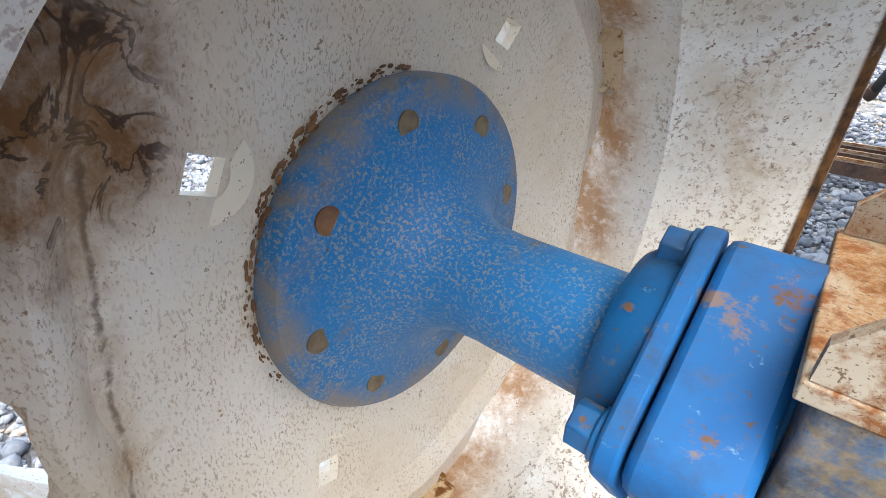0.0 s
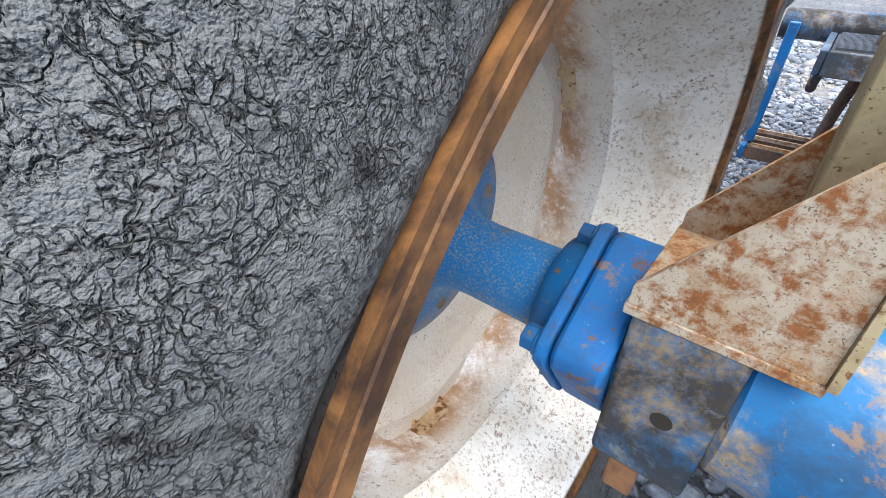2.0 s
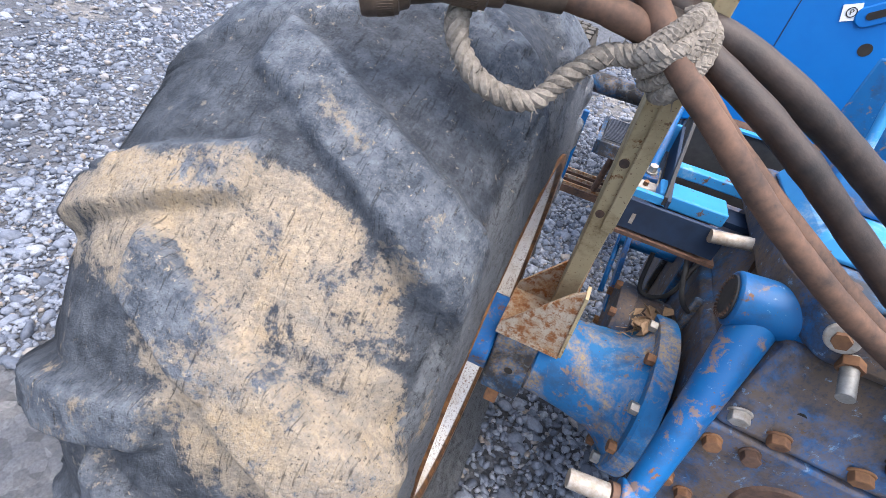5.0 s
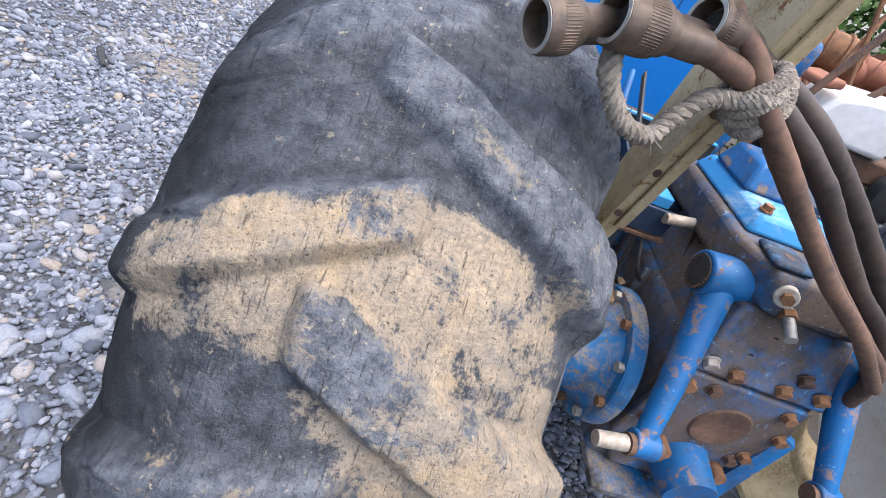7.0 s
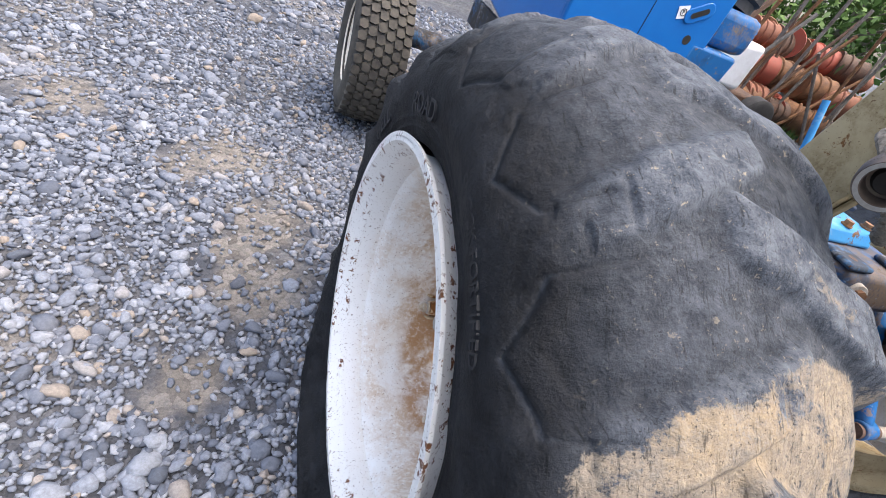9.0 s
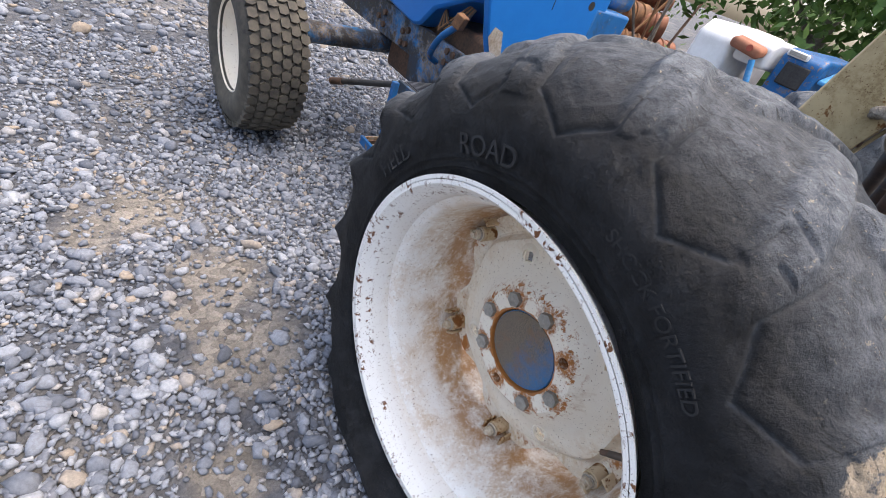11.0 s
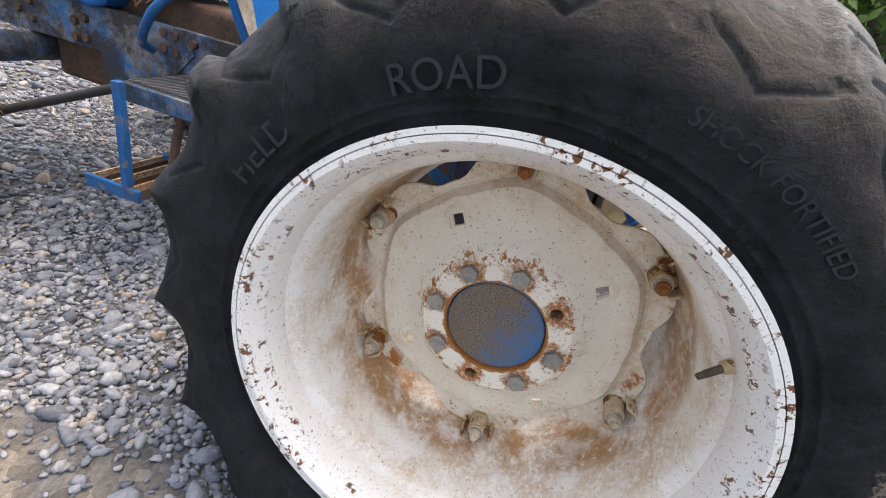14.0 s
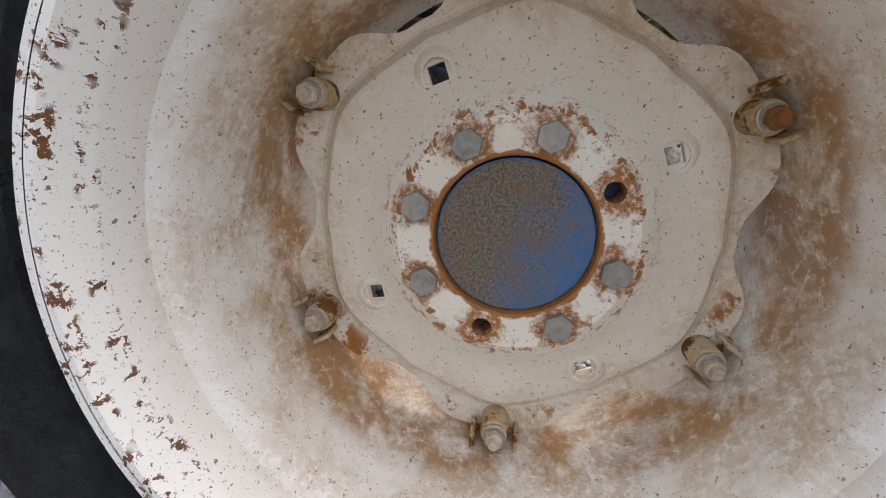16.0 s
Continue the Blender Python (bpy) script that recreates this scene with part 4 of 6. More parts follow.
def tyre_object(name, co, F, tread, mud, check, mat, parent, label, off):
    me = bpy.data.meshes.new(name)
    me.vertices.add(len(co))
    me.vertices.foreach_set("co", (co - np.array(off)).ravel())
    me.loops.add(F.size)
    me.loops.foreach_set("vertex_index", F.ravel().astype(np.int32))
    me.polygons.add(len(F))
    me.polygons.foreach_set("loop_start", np.arange(0, F.size, 4, dtype=np.int32))
    me.update(calc_edges=True)
    me.polygons.foreach_set("use_smooth", [True] * len(F))
    for nm, val in (("tread", tread), ("mud", mud), ("check", check)):
        at = me.attributes.new(nm, "FLOAT", "POINT")
        at.data.foreach_set("value", val.astype(np.float32))
    me.materials.append(mat)
    ob = new(name, me)
    ob.parent = parent
    return tagged(ob, label)


def rear_wheel(xc, out, label, fine=True):
    """out: -1 where the outer face looks to -x."""
    o = -out
    def X(a):
        return xc + o * (a - XC)
    PH = 37.3 if fine else 12.0
    # wheel disc: dished, with six lobes that reach the clamps
    bm = bmesh.new()
    prof = [(0.022, 0.079), (0.014, 0.081), (0.012, 0.086), (0.013, 0.118), (0.019, 0.127), (0.038, 0.146), (0.051, 0.165), (0.0565, 0.190), (0.0575, 0.206), (0.060, 0.214), (0.068, 0.220), (0.075, 0.225), (0.077, 0.230), (0.076, 0.236), (0.075, 1.0)]
    seg = 144
    rings = []
    rear = [(0.028, 0.079), (0.045, 0.081), (0.049, 0.086), (0.050, 0.118), (0.051, 0.126), (0.054, 0.145), (0.060, 0.165), (0.066, 0.190), (0.068, 0.206), (0.071, 0.214), (0.079, 0.220), (0.085, 0.225), (0.087, 0.230), (0.085, 0.236), (0.082, 1.0)]
    for thick in (0.0, 1.0):
        for a, r in (prof if thick == 0 else rear[::-1]):
            ring = []
            for k in range(seg):
                dg = 360.0 * k / seg
                off6 = (dg - 66.5 + 30) % 60 - 30
                knob = math.exp(-(off6 / 20.5) ** 6)
                rr = r
                if r > 0.9:
                    rr = 0.231 + 0.036 * knob
                elif r > 0.18:
                    wave = 0.5 + 0.5 * math.cos(radians(12 * (dg - 66.5)))
                    rr = r + min(1.0, (r - 0.18) / 0.018) * (0.010 * (knob - 0.75) + 0.007 * (wave - 0.5))
                ring.append(bm.verts.new(ring_at(X(a), rr, dg)))
            rings.append(ring)
    for ri, (ra, rb) in enumerate(zip(rings, rings[1:] + rings[:1])):
        for k in range(seg):
            fc = bm.faces.new((ra[k], rb[k], rb[(k + 1) % seg], ra[(k + 1) % seg]))
            fc.material_index = 1 if ri >= len(prof) - 1 else 0
    # square holes
    bmesh.ops.recalc_face_normals(bm, faces=bm.faces)
    wheel = part("rear_wheel", bm, [m_white, m_white_back], tractor, label, 30)
    if fine:
        cut = bmesh.new()
        for k in range(4):
            a = PH - 90 * k
            rot = Euler((radians(-a), 0, 0)).to_matrix() @ Euler((radians(8 + 3 * k), 0, 0)).to_matrix()
            box(cut, ring_at(X(0.058), (0.176, 0.169, 0.181, 0.175)[k], a), (0.08, 0.019, 0.019), rot)
        for k in range(8):
            p = ring_at(X(0.0), 0.1016, PH - 45 * k)
            cyl(cut, p - Vector((0.03, 0, 0)), p + Vector((0.06, 0, 0)), 0.0105, None, 16)
        tool = link_mesh("tool", cut, m_hole)
        md = wheel.modifiers.new("cut", "BOOLEAN")
        md.object, md.operation, md.solver = tool, "DIFFERENCE", "EXACT"
        dep = bpy.context.evaluated_depsgraph_get()
        cutmesh = bpy.data.meshes.new_from_object(wheel.evaluated_get(dep))
        wheel.modifiers.clear()
        wheel.data = cutmesh
        bpy.data.objects.remove(tool)
    if fine:
        for k in range(4):
            a = PH - 90 * k
            bm = lathe([(-0.006, 0.0142), (0.0012, 0.0147), (0.0016, 0.0170), (-0.0015, 0.0205), (-0.0058, 0.0265)], 28, Vector((-1, 0, 0)), ring_at(X(0.052), (0.176, 0.169, 0.181, 0.175)[k], a), True)
            part("hole_boss", bm, m_white, wheel, "", 60)
        for k in range(8):
            a = PH - 45 * k
            for sgn in (-11, 11):
                bm = slab([ring_at(X(0.0135), 0.088, a + sgn - 0.4), ring_at(X(0.0135), 0.120, a + sgn - 0.4), ring_at(X(0.0135), 0.120, a + sgn + 0.4), ring_at(X(0.0135), 0.088, a + sgn + 0.4)], Vector((-0.0022, 0, 0)))
                part("weld_crease", bm, m_white, wheel, "", 30)
    # rim: one lathed section with its thickness
    rp = [(-0.160, 0.337), (-0.167, 0.333), (-0.167, 0.325), (-0.160, 0.319), (-0.147, 0.3145), (-0.141, 0.3095), (-0.135, 0.3080), (-0.118, 0.3050), (-0.098, 0.3025),
          (-0.091, 0.2925), (-0.082, 0.2870), (-0.05, 0.2855), (0.0, 0.280), (0.06, 0.274), (0.10, 0.268), (0.145, 0.262), (0.153, 0.257), (0.158, 0.262), (0.17, 0.268), (0.19, 0.281), (0.205, 0.288),
          (0.225, 0.292), (0.245, 0.299), (0.262, 0.307), (0.274, 0.314), (0.280, 0.321), (0.281, 0.330), (0.276, 0.336)]
    back = [(a, r + 0.007) for a, r in rp[::-1][1:-1]]
    bm = lathe([(X(a) , r) for a, r in rp + back], 120, closed=True)
    part("rim", bm, m_white_in if fine else m_cream_rust, wheel, "white painted steel rim, chipped and rust stained", 30)
    co, F, tr, mu, ck = tyre_mesh(xc, out, 1400 if fine else 300)
    off = Vector(tractor.location)
    tyre_object("tyre", co, F, tr, mu, ck, m_tyre, wheel, "worn cracked black bar-tread tyre, soft, with dry mud", off)
    # clamps that tie disc and rim
    for k in range(6):
        a = 66.5 - 60 * k
        rot = Euler((radians(-a), 0, 0)).to_matrix()
        bm = bmesh.new()
        box(bm, ring_at(X(0.086), 0.268, a), (0.030, 0.062, 0.010), rot)
        for sgn in (-1, 1):
            box(bm, ring_at(X(0.066), 0.267, a + sgn * 5.6), (0.046, 0.006, 0.026), rot)
        part("rim_lug", bm, m_lug, wheel, "", 30, 0.003)
        rusty = m_rust_orange if k in (1, 2) else m_nut
        part("clamp", C(ring_at(X(0.082), 0.251, a), ring_at(X(0.042), 0.251, a), 0.0172, 0.0165, 24), m_lug, wheel, "", 30, 0.002)
        part("washer", C(ring_at(X(0.042), 0.251, a), ring_at(X(0.0388), 0.2515, a), 0.0150, None, 24), m_nut, wheel, "", 30, 0.0006)
        part("washer", C(ring_at(X(0.0386), 0.2505, a), ring_at(X(0.0358), 0.2505, a), 0.0128, None, 24), m_zinc, wheel, "", 30, 0.0006)
        part("clamp_nut", hexhead(ring_at(X(0.0358), 0.251, a), ring_at(X(0.0265), 0.251, a), 0.0112), rusty, wheel, "", 30, 0.001)
        part("stud", C(ring_at(X(0.0265), 0.251, a), ring_at(X(0.0195), 0.251, a), 0.0064, 0.0060, 14), rusty, wheel)
    for k in range(8):
        if fine and k in (2, 5):
            continue
        a = PH - 45 * k
        part("wheel_bolt", hexhead(ring_at(X(0.0135), 0.1016, a), ring_at(X(0.003), 0.1016, a), 0.0155), m_steel, wheel, "", 30, 0.0012)
    if fine:
        stem = part("valve_stem", C(ring_at(-0.103, 0.294, -61.5), ring_at(-0.113, 0.272, -61.6), 0.0050, 0.0046, 16), m_coupler, wheel, "dull brass valve stem in a pale collar")
        part("collar", C(ring_at(-0.100, 0.302, -61.5), ring_at(-0.104, 0.290, -61.5), 0.0090, 0.0074, 20), m_lug, stem, "pale dirty collar", 30, 0.001)
        part("cap", C(ring_at(-0.113, 0.2725, -61.6), ring_at(-0.117, 0.263, -61.7), 0.0042, 0.0038, 14), m_rust_dark, stem, "dark valve cap", 30, 0.0008)
    return wheel


rear_wheel(XC, -1, "rear wheel with dished white disc, rusted at the bolt holes")
rear_wheel(2 * XT - XC, 1, "rear wheel with a pale rim on the far side", False)

# axle: hub flange, shaft, bearing cap and trumpet
bm = lathe([(0.020, 0.076), (0.020, 0.0775), (0.052, 0.0775), (0.050, 0.122), (0.053, 0.1265), (0.066, 0.1265), (0.0705, 0.1235), (0.073, 0.10), (0.078, 0.075), (0.088, 0.058), (0.102, 0.046), (0.118, 0.0395), (0.14, 0.038), (0.225, 0.0385)], 96)
axle = part("axle_shaft", bm, m_blue_flange, tractor, "blue axle shaft with round eight-hole flange, dusty", 40)
for k in range(8):
    a = 37.3 - 45 * k
    part("flange_hole", C(ring_at(0.0705, 0.1016, a), ring_at(0.0736, 0.1016, a), 0.0088, None, 20), m_rust if k == 2 else m_bore, axle)
crust, rc_ = bmesh.new(), random.Random(21)
for k in range(260):
    a, q = rc_.triangular(-125, 10, -40), rc_.uniform(0.0006, 0.0019) * rc_.choice((0.6, 0.8, 1.3))
    c3 = ring_at(rc_.uniform(0.049, 0.056), 0.1265 + rc_.uniform(0.0, 0.006), a)
    bmesh.ops.create_icosphere(crust, subdivisions=1, radius=q, matrix=Matrix.Translation(c3) @ Euler((radians(-a), 0, 0)).to_matrix().to_4x4() @ Matrix.Diagonal((rc_.uniform(0.5, 1.1), rc_.uniform(1.0, 2.4), 0.7, 1)))
tagged(part("rust_crust", crust, m_rust, axle, "flaky rust crust round the flange"), kind="stuff")
part("hub_cap", C((0.034, 0, H), (0.018, 0, H), 0.076, None, 64), m_hub, axle, "blue hub face caked with brown grime")
bm = lathe([(0.218, 0.04), (0.218, 0.054), (0.226, 0.061), (0.240, 0.063)], 48)
part("seal_housing", bm, m_blue, tractor, "")


# bearing cap, roughly square with round corners
def rounded_square(half, rad, x, n=6, turn=0.0, cy=0.0, cz=H):
    out = []
    for q in range(4):
        for i in range(n + 1):
            a = radians(90 * q + 90 * i / n + turn)
            ax, ay = (half - rad) * (1 if q in (0, 3) else -1), (half - rad) * (1 if q in (0, 1) else -1)
            c, s = math.cos(radians(turn)), math.sin(radians(turn))
            out.append((x, cy + ax * c - ay * s + rad * math.cos(a), cz + ax * s + ay * c + rad * math.sin(a)))
    return out


cap = part("bearing_cap", slab(rounded_square(0.062, 0.020, 0.252, 6, 33, -0.008, 0.402), Vector((0.040, 0, 0))), m_blue_cap, tractor, "blue cast bearing cap with rust spots", 35, 0.004, 2)
part("cap_plate", slab(rounded_square(0.064, 0.020, 0.240, 6, 33, -0.008, 0.402), Vector((0.0105, 0, 0))), m_blue_cap, cap, "", 35, 0.002)
for k in range(4):
    a = radians(12 + 90 * k)
    y, z = -0.008 + 0.0675 * math.sin(a), 0.402 + 0.0675 * math.cos(a)
    part("bolt", hexhead((0.240, y, z), (0.226, y, z), 0.0112, None, 0.0125), m_blue, cap, "", 30, 0.001)
part("axle_tube", lathe([(0.286, 0.055), (0.286, 0.060), (0.362, 0.066), (0.368, 0.074), (0.44, 0.081), (0.49, 0.090), (0.512, 0.104), (0.525, 0.118)], 56), m_blue_tube, tractor, "blue cast axle tube with dirt and paint wear", 40)
saddle = part("saddle_block", span((0.294, -0.070, 0.328), (0.364, 0.066, 0.474)), m_blue_dusty, tractor, "blue clamp block round the axle, rusted below", 35, 0.004)
part("bolt_hole", C((0.333, -0.0706, 0.396), (0.333, -0.06, 0.396), 0.0075, None, 16), m_hole, saddle)
part("clamp_strap", B((0.322, -0.056, 0.312), (0.024, 0.02, 0.05)), m_rust, saddle, "rusty strap end under the block", 30, 0.003)

# support post with gussets
post = thing("support_post", (0.37, -0.03, 0.472), "rusty cream steel channel post welded on the axle", "post")


def post_edge(z):
    """The rear corner of the post at a height."""
    return 0.350 - 0.02 * (z - 0.7), -0.062 - 0.317 * (z - 0.7)


def extrude_up(section, z0, z1):
    """section(z) gives the corners of the section about the rear corner."""
    bm = bmesh.new()
    rows = []
    for i in range(5):
        z = z0 + (z1 - z0) * i / 4
        ex, ey = post_edge(z)
        rows.append([bm.verts.new((ex + a, ey + b, z)) for a, b in section(z)])
    k = len(rows[0])
    for ra, rb in zip(rows, rows[1:]):
        for i in range(k):
            bm.faces.new((ra[i], ra[(i + 1) % k], rb[(i + 1) % k], rb[i]))
    bm.faces.new(rows[0])
    bm.faces.new(rows[-1])
    bmesh.ops.recalc_face_normals(bm, faces=bm.faces)
    return bm


def angle_section(z):
    w = 0.050 + 0.115 * (z - 0.48)
    return [(0, 0), (0.029, 0.002), (0.029, 0.008), (0.006, 0.006), (0.005, w - 0.004), (0.022, w + 0.002), (0.020, w + 0.008), (0.0, w)]


part("channel", extrude_up(angle_section, 0.482, 1.6), m_cream_rust, post, "", 30, 0.0015)
strap = part("strap", extrude_up(lambda z: [(0.015, -0.0065), (0.031, -0.005), (0.031, 0.0013), (0.015, -0.0005)], 0.722, 1.6), m_cream_rust, post, "", 30, 0.0015)
for z in (0.745, 0.826, 0.92):
    ex, ey = post_edge(z)
    part("bolt_hole", C((ex + 0.0075, ey - 0.0016, z), (ex + 0.0075, ey + 0.004, z), 0.0055, None, 18), m_rust_dark, post)
for y in (-0.070, 0.044):
    part("gusset", slab([(0.29, y, 0.4805), (0.393, y, 0.4805), (0.389, y, 0.615), (0.374, y, 0.605), (0.29, y, 0.494)], Vector((0, 0.006, 0))), m_rusty_plate, post, "flaking rusty gusset plate", 30)
part("base_plate", span((0.288, -0.071, 0.472), (0.395, 0.052, 0.4800)), m_rusty_plate, post, "", 30, 0.001)
part("pale_stiffener", slab([(0.3935, -0.074, 0.4805), (0.3935, -0.042, 0.4805), (0.3895, -0.042, 0.61), (0.3895, -0.074, 0.61)], Vector((0.005, 0, 0))), m_cream_rust, post, "", 30)

# transmission housing
hous = part("axle_flange", lathe([(0.525, 0.10), (0.525, 0.138), (0.53, 0.142), (0.555, 0.142), (0.56, 0.13)], 48), m_blue_tube, tractor, "bolted blue axle flange with mud", 35)
for k in range(10):
    a = 18 + 36 * k
    part("flange_bolt", hexhead(ring_at(0.525, 0.126, a), ring_at(0.513, 0.126, a), 0.010), m_rust if k % 2 else m_steel, hous, "", 30)
case = part("transmission_case", span((0.575, -0.125, 0.24), (0.865, 0.62, 0.585)), m_blue_mud, tractor, "blue cast transmission case, greasy and muddy", 35, 0.02, 3)
for k in range(3):
    part("rib", span((0.563, 0.08 + 0.16 * k, 0.30), (0.577, 0.095 + 0.16 * k, 0.575)), m_blue_dusty, case, "", 35, 0.004)
plate_out = [(0.575, -0.128, 0.562), (0.70, -0.128, 0.556), (0.83, -0.128, 0.548), (0.852, -0.128, 0.47), (0.83, -0.128, 0.36), (0.75, -0.128, 0.262), (0.62, -0.128, 0.262), (0.565, -0.128, 0.36)]
rear = part("rear_plate", slab(plate_out, Vector((0, -0.018, 0))), m_blue_mud, tractor, "flat blue rear cover with round openings, mud stained", 35, 0.005)
for x, z, mt in ((0.60, 0.535, m_rust), (0.645, 0.54, m_rust_dark), (0.80, 0.53, m_rust), (0.835, 0.47, m_rust), (0.82, 0.40, m_rust), (0.59, 0.43, m_rust), (0.625, 0.41, m_rust), (0.805, 0.38, m_rust_dark)):
    part("plate_bolt", hexhead((x, -0.146, z), (x, -0.160, z), 0.0115, None, 0.013), mt, rear, "", 30, 0.001)
# flat disc: dark colour stands for the shade inside the round opening
part("round_cover", lathe([(-0.1475, 0.0), (-0.1475, 0.036), (-0.150, 0.040), (-0.150, 0.050), (-0.1462, 0.054)], 48, Vector((0, 1, 0)), (0.724, 0, 0.455)), m_rust_dark, rear, "round cover, its dark opening given by colour", 35)
part("pto_shaft", C((0.723, -0.215, 0.336), (0.723, -0.13, 0.336), 0.019, None, 20), m_steel, rear, "splined steel shaft stub", 35, 0.002)
bm = lathe([(-0.222, 0.037), (-0.222, 0.047), (-0.155, 0.054), (-0.1462, 0.056), (-0.1462, 0.037)], 40, Vector((0, 1, 0)), (0.723, 0, 0.336))
part("pto_housing", bm, m_blue, rear, "blue collar round the shaft", 35)
for x, z in ((0.655, 0.375), (0.795, 0.345)):
    part("plug", C((x, -0.146, z), (x, -0.18, z + 0.004), 0.015, 0.013, 18), m_rust, rear, "rusty fitting screwed in the cover", 30, 0.002)
part("drawbar_frame", span((0.58, -0.20, 0.232), (0.86, -0.10, 0.252)), m_blue_dusty, tractor, "flat blue drawbar bracket", 35, 0.004)
part("drawbar_brace", slab([(0.80, -0.17, 0.256), (0.85, -0.17, 0.256), (0.94, -0.11, 0.42), (0.90, -0.11, 0.44)], Vector((0.012, 0.02, 0))), m_blue, tractor)


def block(lower, upper):
    """A casting between two outlines with the same number of corners."""
    bm = bmesh.new()
    vl, vh = [bm.verts.new(p) for p in lower], [bm.verts.new(p) for p in upper]
    n = len(vl)
    for k in range(n):
        bm.faces.new((vl[k], vl[(k + 1) % n], vh[(k + 1) % n], vh[k]))
    bm.faces.new(vl[::-1])
    bm.faces.new(vh)
    bmesh.ops.recalc_face_normals(bm, faces=bm.faces)
    return bm


# lift housing: a leaning rear casting, the cover on it, ears and a raised top
bm = block([(0.585, -0.146, 0.566), (0.85, -0.146, 0.556), (0.85, 0.30, 0.587), (0.585, 0.30, 0.587)],
           [(0.615, -0.095, 0.682), (0.828, -0.095, 0.682), (0.828, 0.30, 0.682), (0.615, 0.30, 0.682)])
seat_casting = part("lift_casting", bm, m_blue_mud, tractor, "dark greasy blue casting under the lift cover", 35, 0.008, 2)
for x, z, mt in ((0.607, 0.588, m_zinc), (0.657, 0.580, m_rust), (0.749, 0.580, m_rust), (0.775, 0.606, m_rust_dark), (0.82, 0.585, m_rust)):
    y = -0.146 + (z - 0.56) * 0.42
    part("casting_bolt", hexhead((x, y, z), (x, y - 0.014, z - 0.005), 0.0125, None, 0.0145), mt, seat_casting, "", 30, 0.001)
for x, z in ((0.69, 0.645), (0.665, 0.61)):
    y = -0.146 + (z - 0.56) * 0.44
    part("bolt_hole", C((x, y - 0.001, z), (x, y + 0.004, z), 0.007, None, 16), m_hole, seat_casting)
out_l = [(0.585, -0.02), (0.637, -0.112), (0.806, -0.112), (0.858, -0.02), (0.858, 0.29), (0.585, 0.29)]
out_h = [(0.583, -0.02), (0.615, -0.092), (0.828, -0.092), (0.860, -0.02), (0.855, 0.28), (0.590, 0.28)]
lift = part("lift_cover", block([(x, y, 0.684) for x, y in out_l], [(x, y, 0.752) for x, y in out_h]), m_blue_mud, tractor, "blue hydraulic lift cover with bolted top, streaked with mud", 35, 0.012, 3)
for sx in (1, -1):
    cx = XT + sx * 0.082
    part("ear", slab([(cx - 0.034, -0.088, 0.7525), (cx + 0.034, -0.088, 0.7525), (cx + 0.03, -0.02, 0.7525), (cx - 0.03, -0.02, 0.7525)], Vector((0, 0, 0.012))), m_blue_dusty, lift, "", 35, 0.006, 2)
    part("ear_hole", C((cx, -0.06, 0.7648), (cx, -0.06, 0.758), 0.0085, None, 18), m_rust_dark, lift, "rusty bolt hole")
part("washer", C((0.648, -0.093, 0.721), (0.640, -0.110, 0.724), 0.018, 0.017, 24), m_zinc, lift, "pale washer under a nut", 35, 0.002)
part("cap_nut", hexhead((0.641, -0.108, 0.7235), (0.636, -0.119, 0.7255), 0.0095), m_rust, lift, "", 30)
part("stud", C((0.668, -0.095, 0.703), (0.659, -0.153, 0.684), 0.0092, 0.0088, 14), m_steel, lift, "rusty threaded stud")
part("stud_nut", hexhead((0.666, -0.106, 0.6995), (0.6645, -0.118, 0.6955), 0.0135), m_rust, lift, "", 30)
top = part("top_plate", block([(x, y, 0.7525) for x, y in ((0.60, 0.0), (0.80, 0.0), (0.80, 0.25), (0.60, 0.25))], [(x, y, 0.785) for x, y in ((0.615, 0.012), (0.785, 0.012), (0.785, 0.24), (0.615, 0.24))]), m_blue_worn, lift, "pale worn blue top plate", 35, 0.008, 2)
for x, y in ((0.625, 0.03), (0.775, 0.03), (0.70, 0.022)):
    part("cover_bolt", hexhead((x, y, 0.7855), (x, y, 0.797), 0.009, None, 0.011), m_rust, top, "", 30)
part("valve_box", block([(x, y, 0.7855) for x, y in ((0.61, 0.09), (0.72, 0.09), (0.72, 0.22), (0.61, 0.22))], [(x, y, 0.835) for x, y in ((0.625, 0.11), (0.705, 0.11), (0.705, 0.205), (0.625, 0.205))]), m_blue, lift, "bright blue valve box on the lift cover", 35, 0.008, 2)
part("valve_rod", C((0.655, 0.16, 0.83), (0.645, 0.20, 0.95), 0.007, None, 12), m_blue_worn, lift)
part("linkage", slab([(0.73, 0.10, 0.79), (0.80, 0.08, 0.79), (0.81, 0.20, 0.81), (0.76, 0.22, 0.82)], Vector((0, 0, 0.012))), m_navy, lift, "", 35, 0.003)

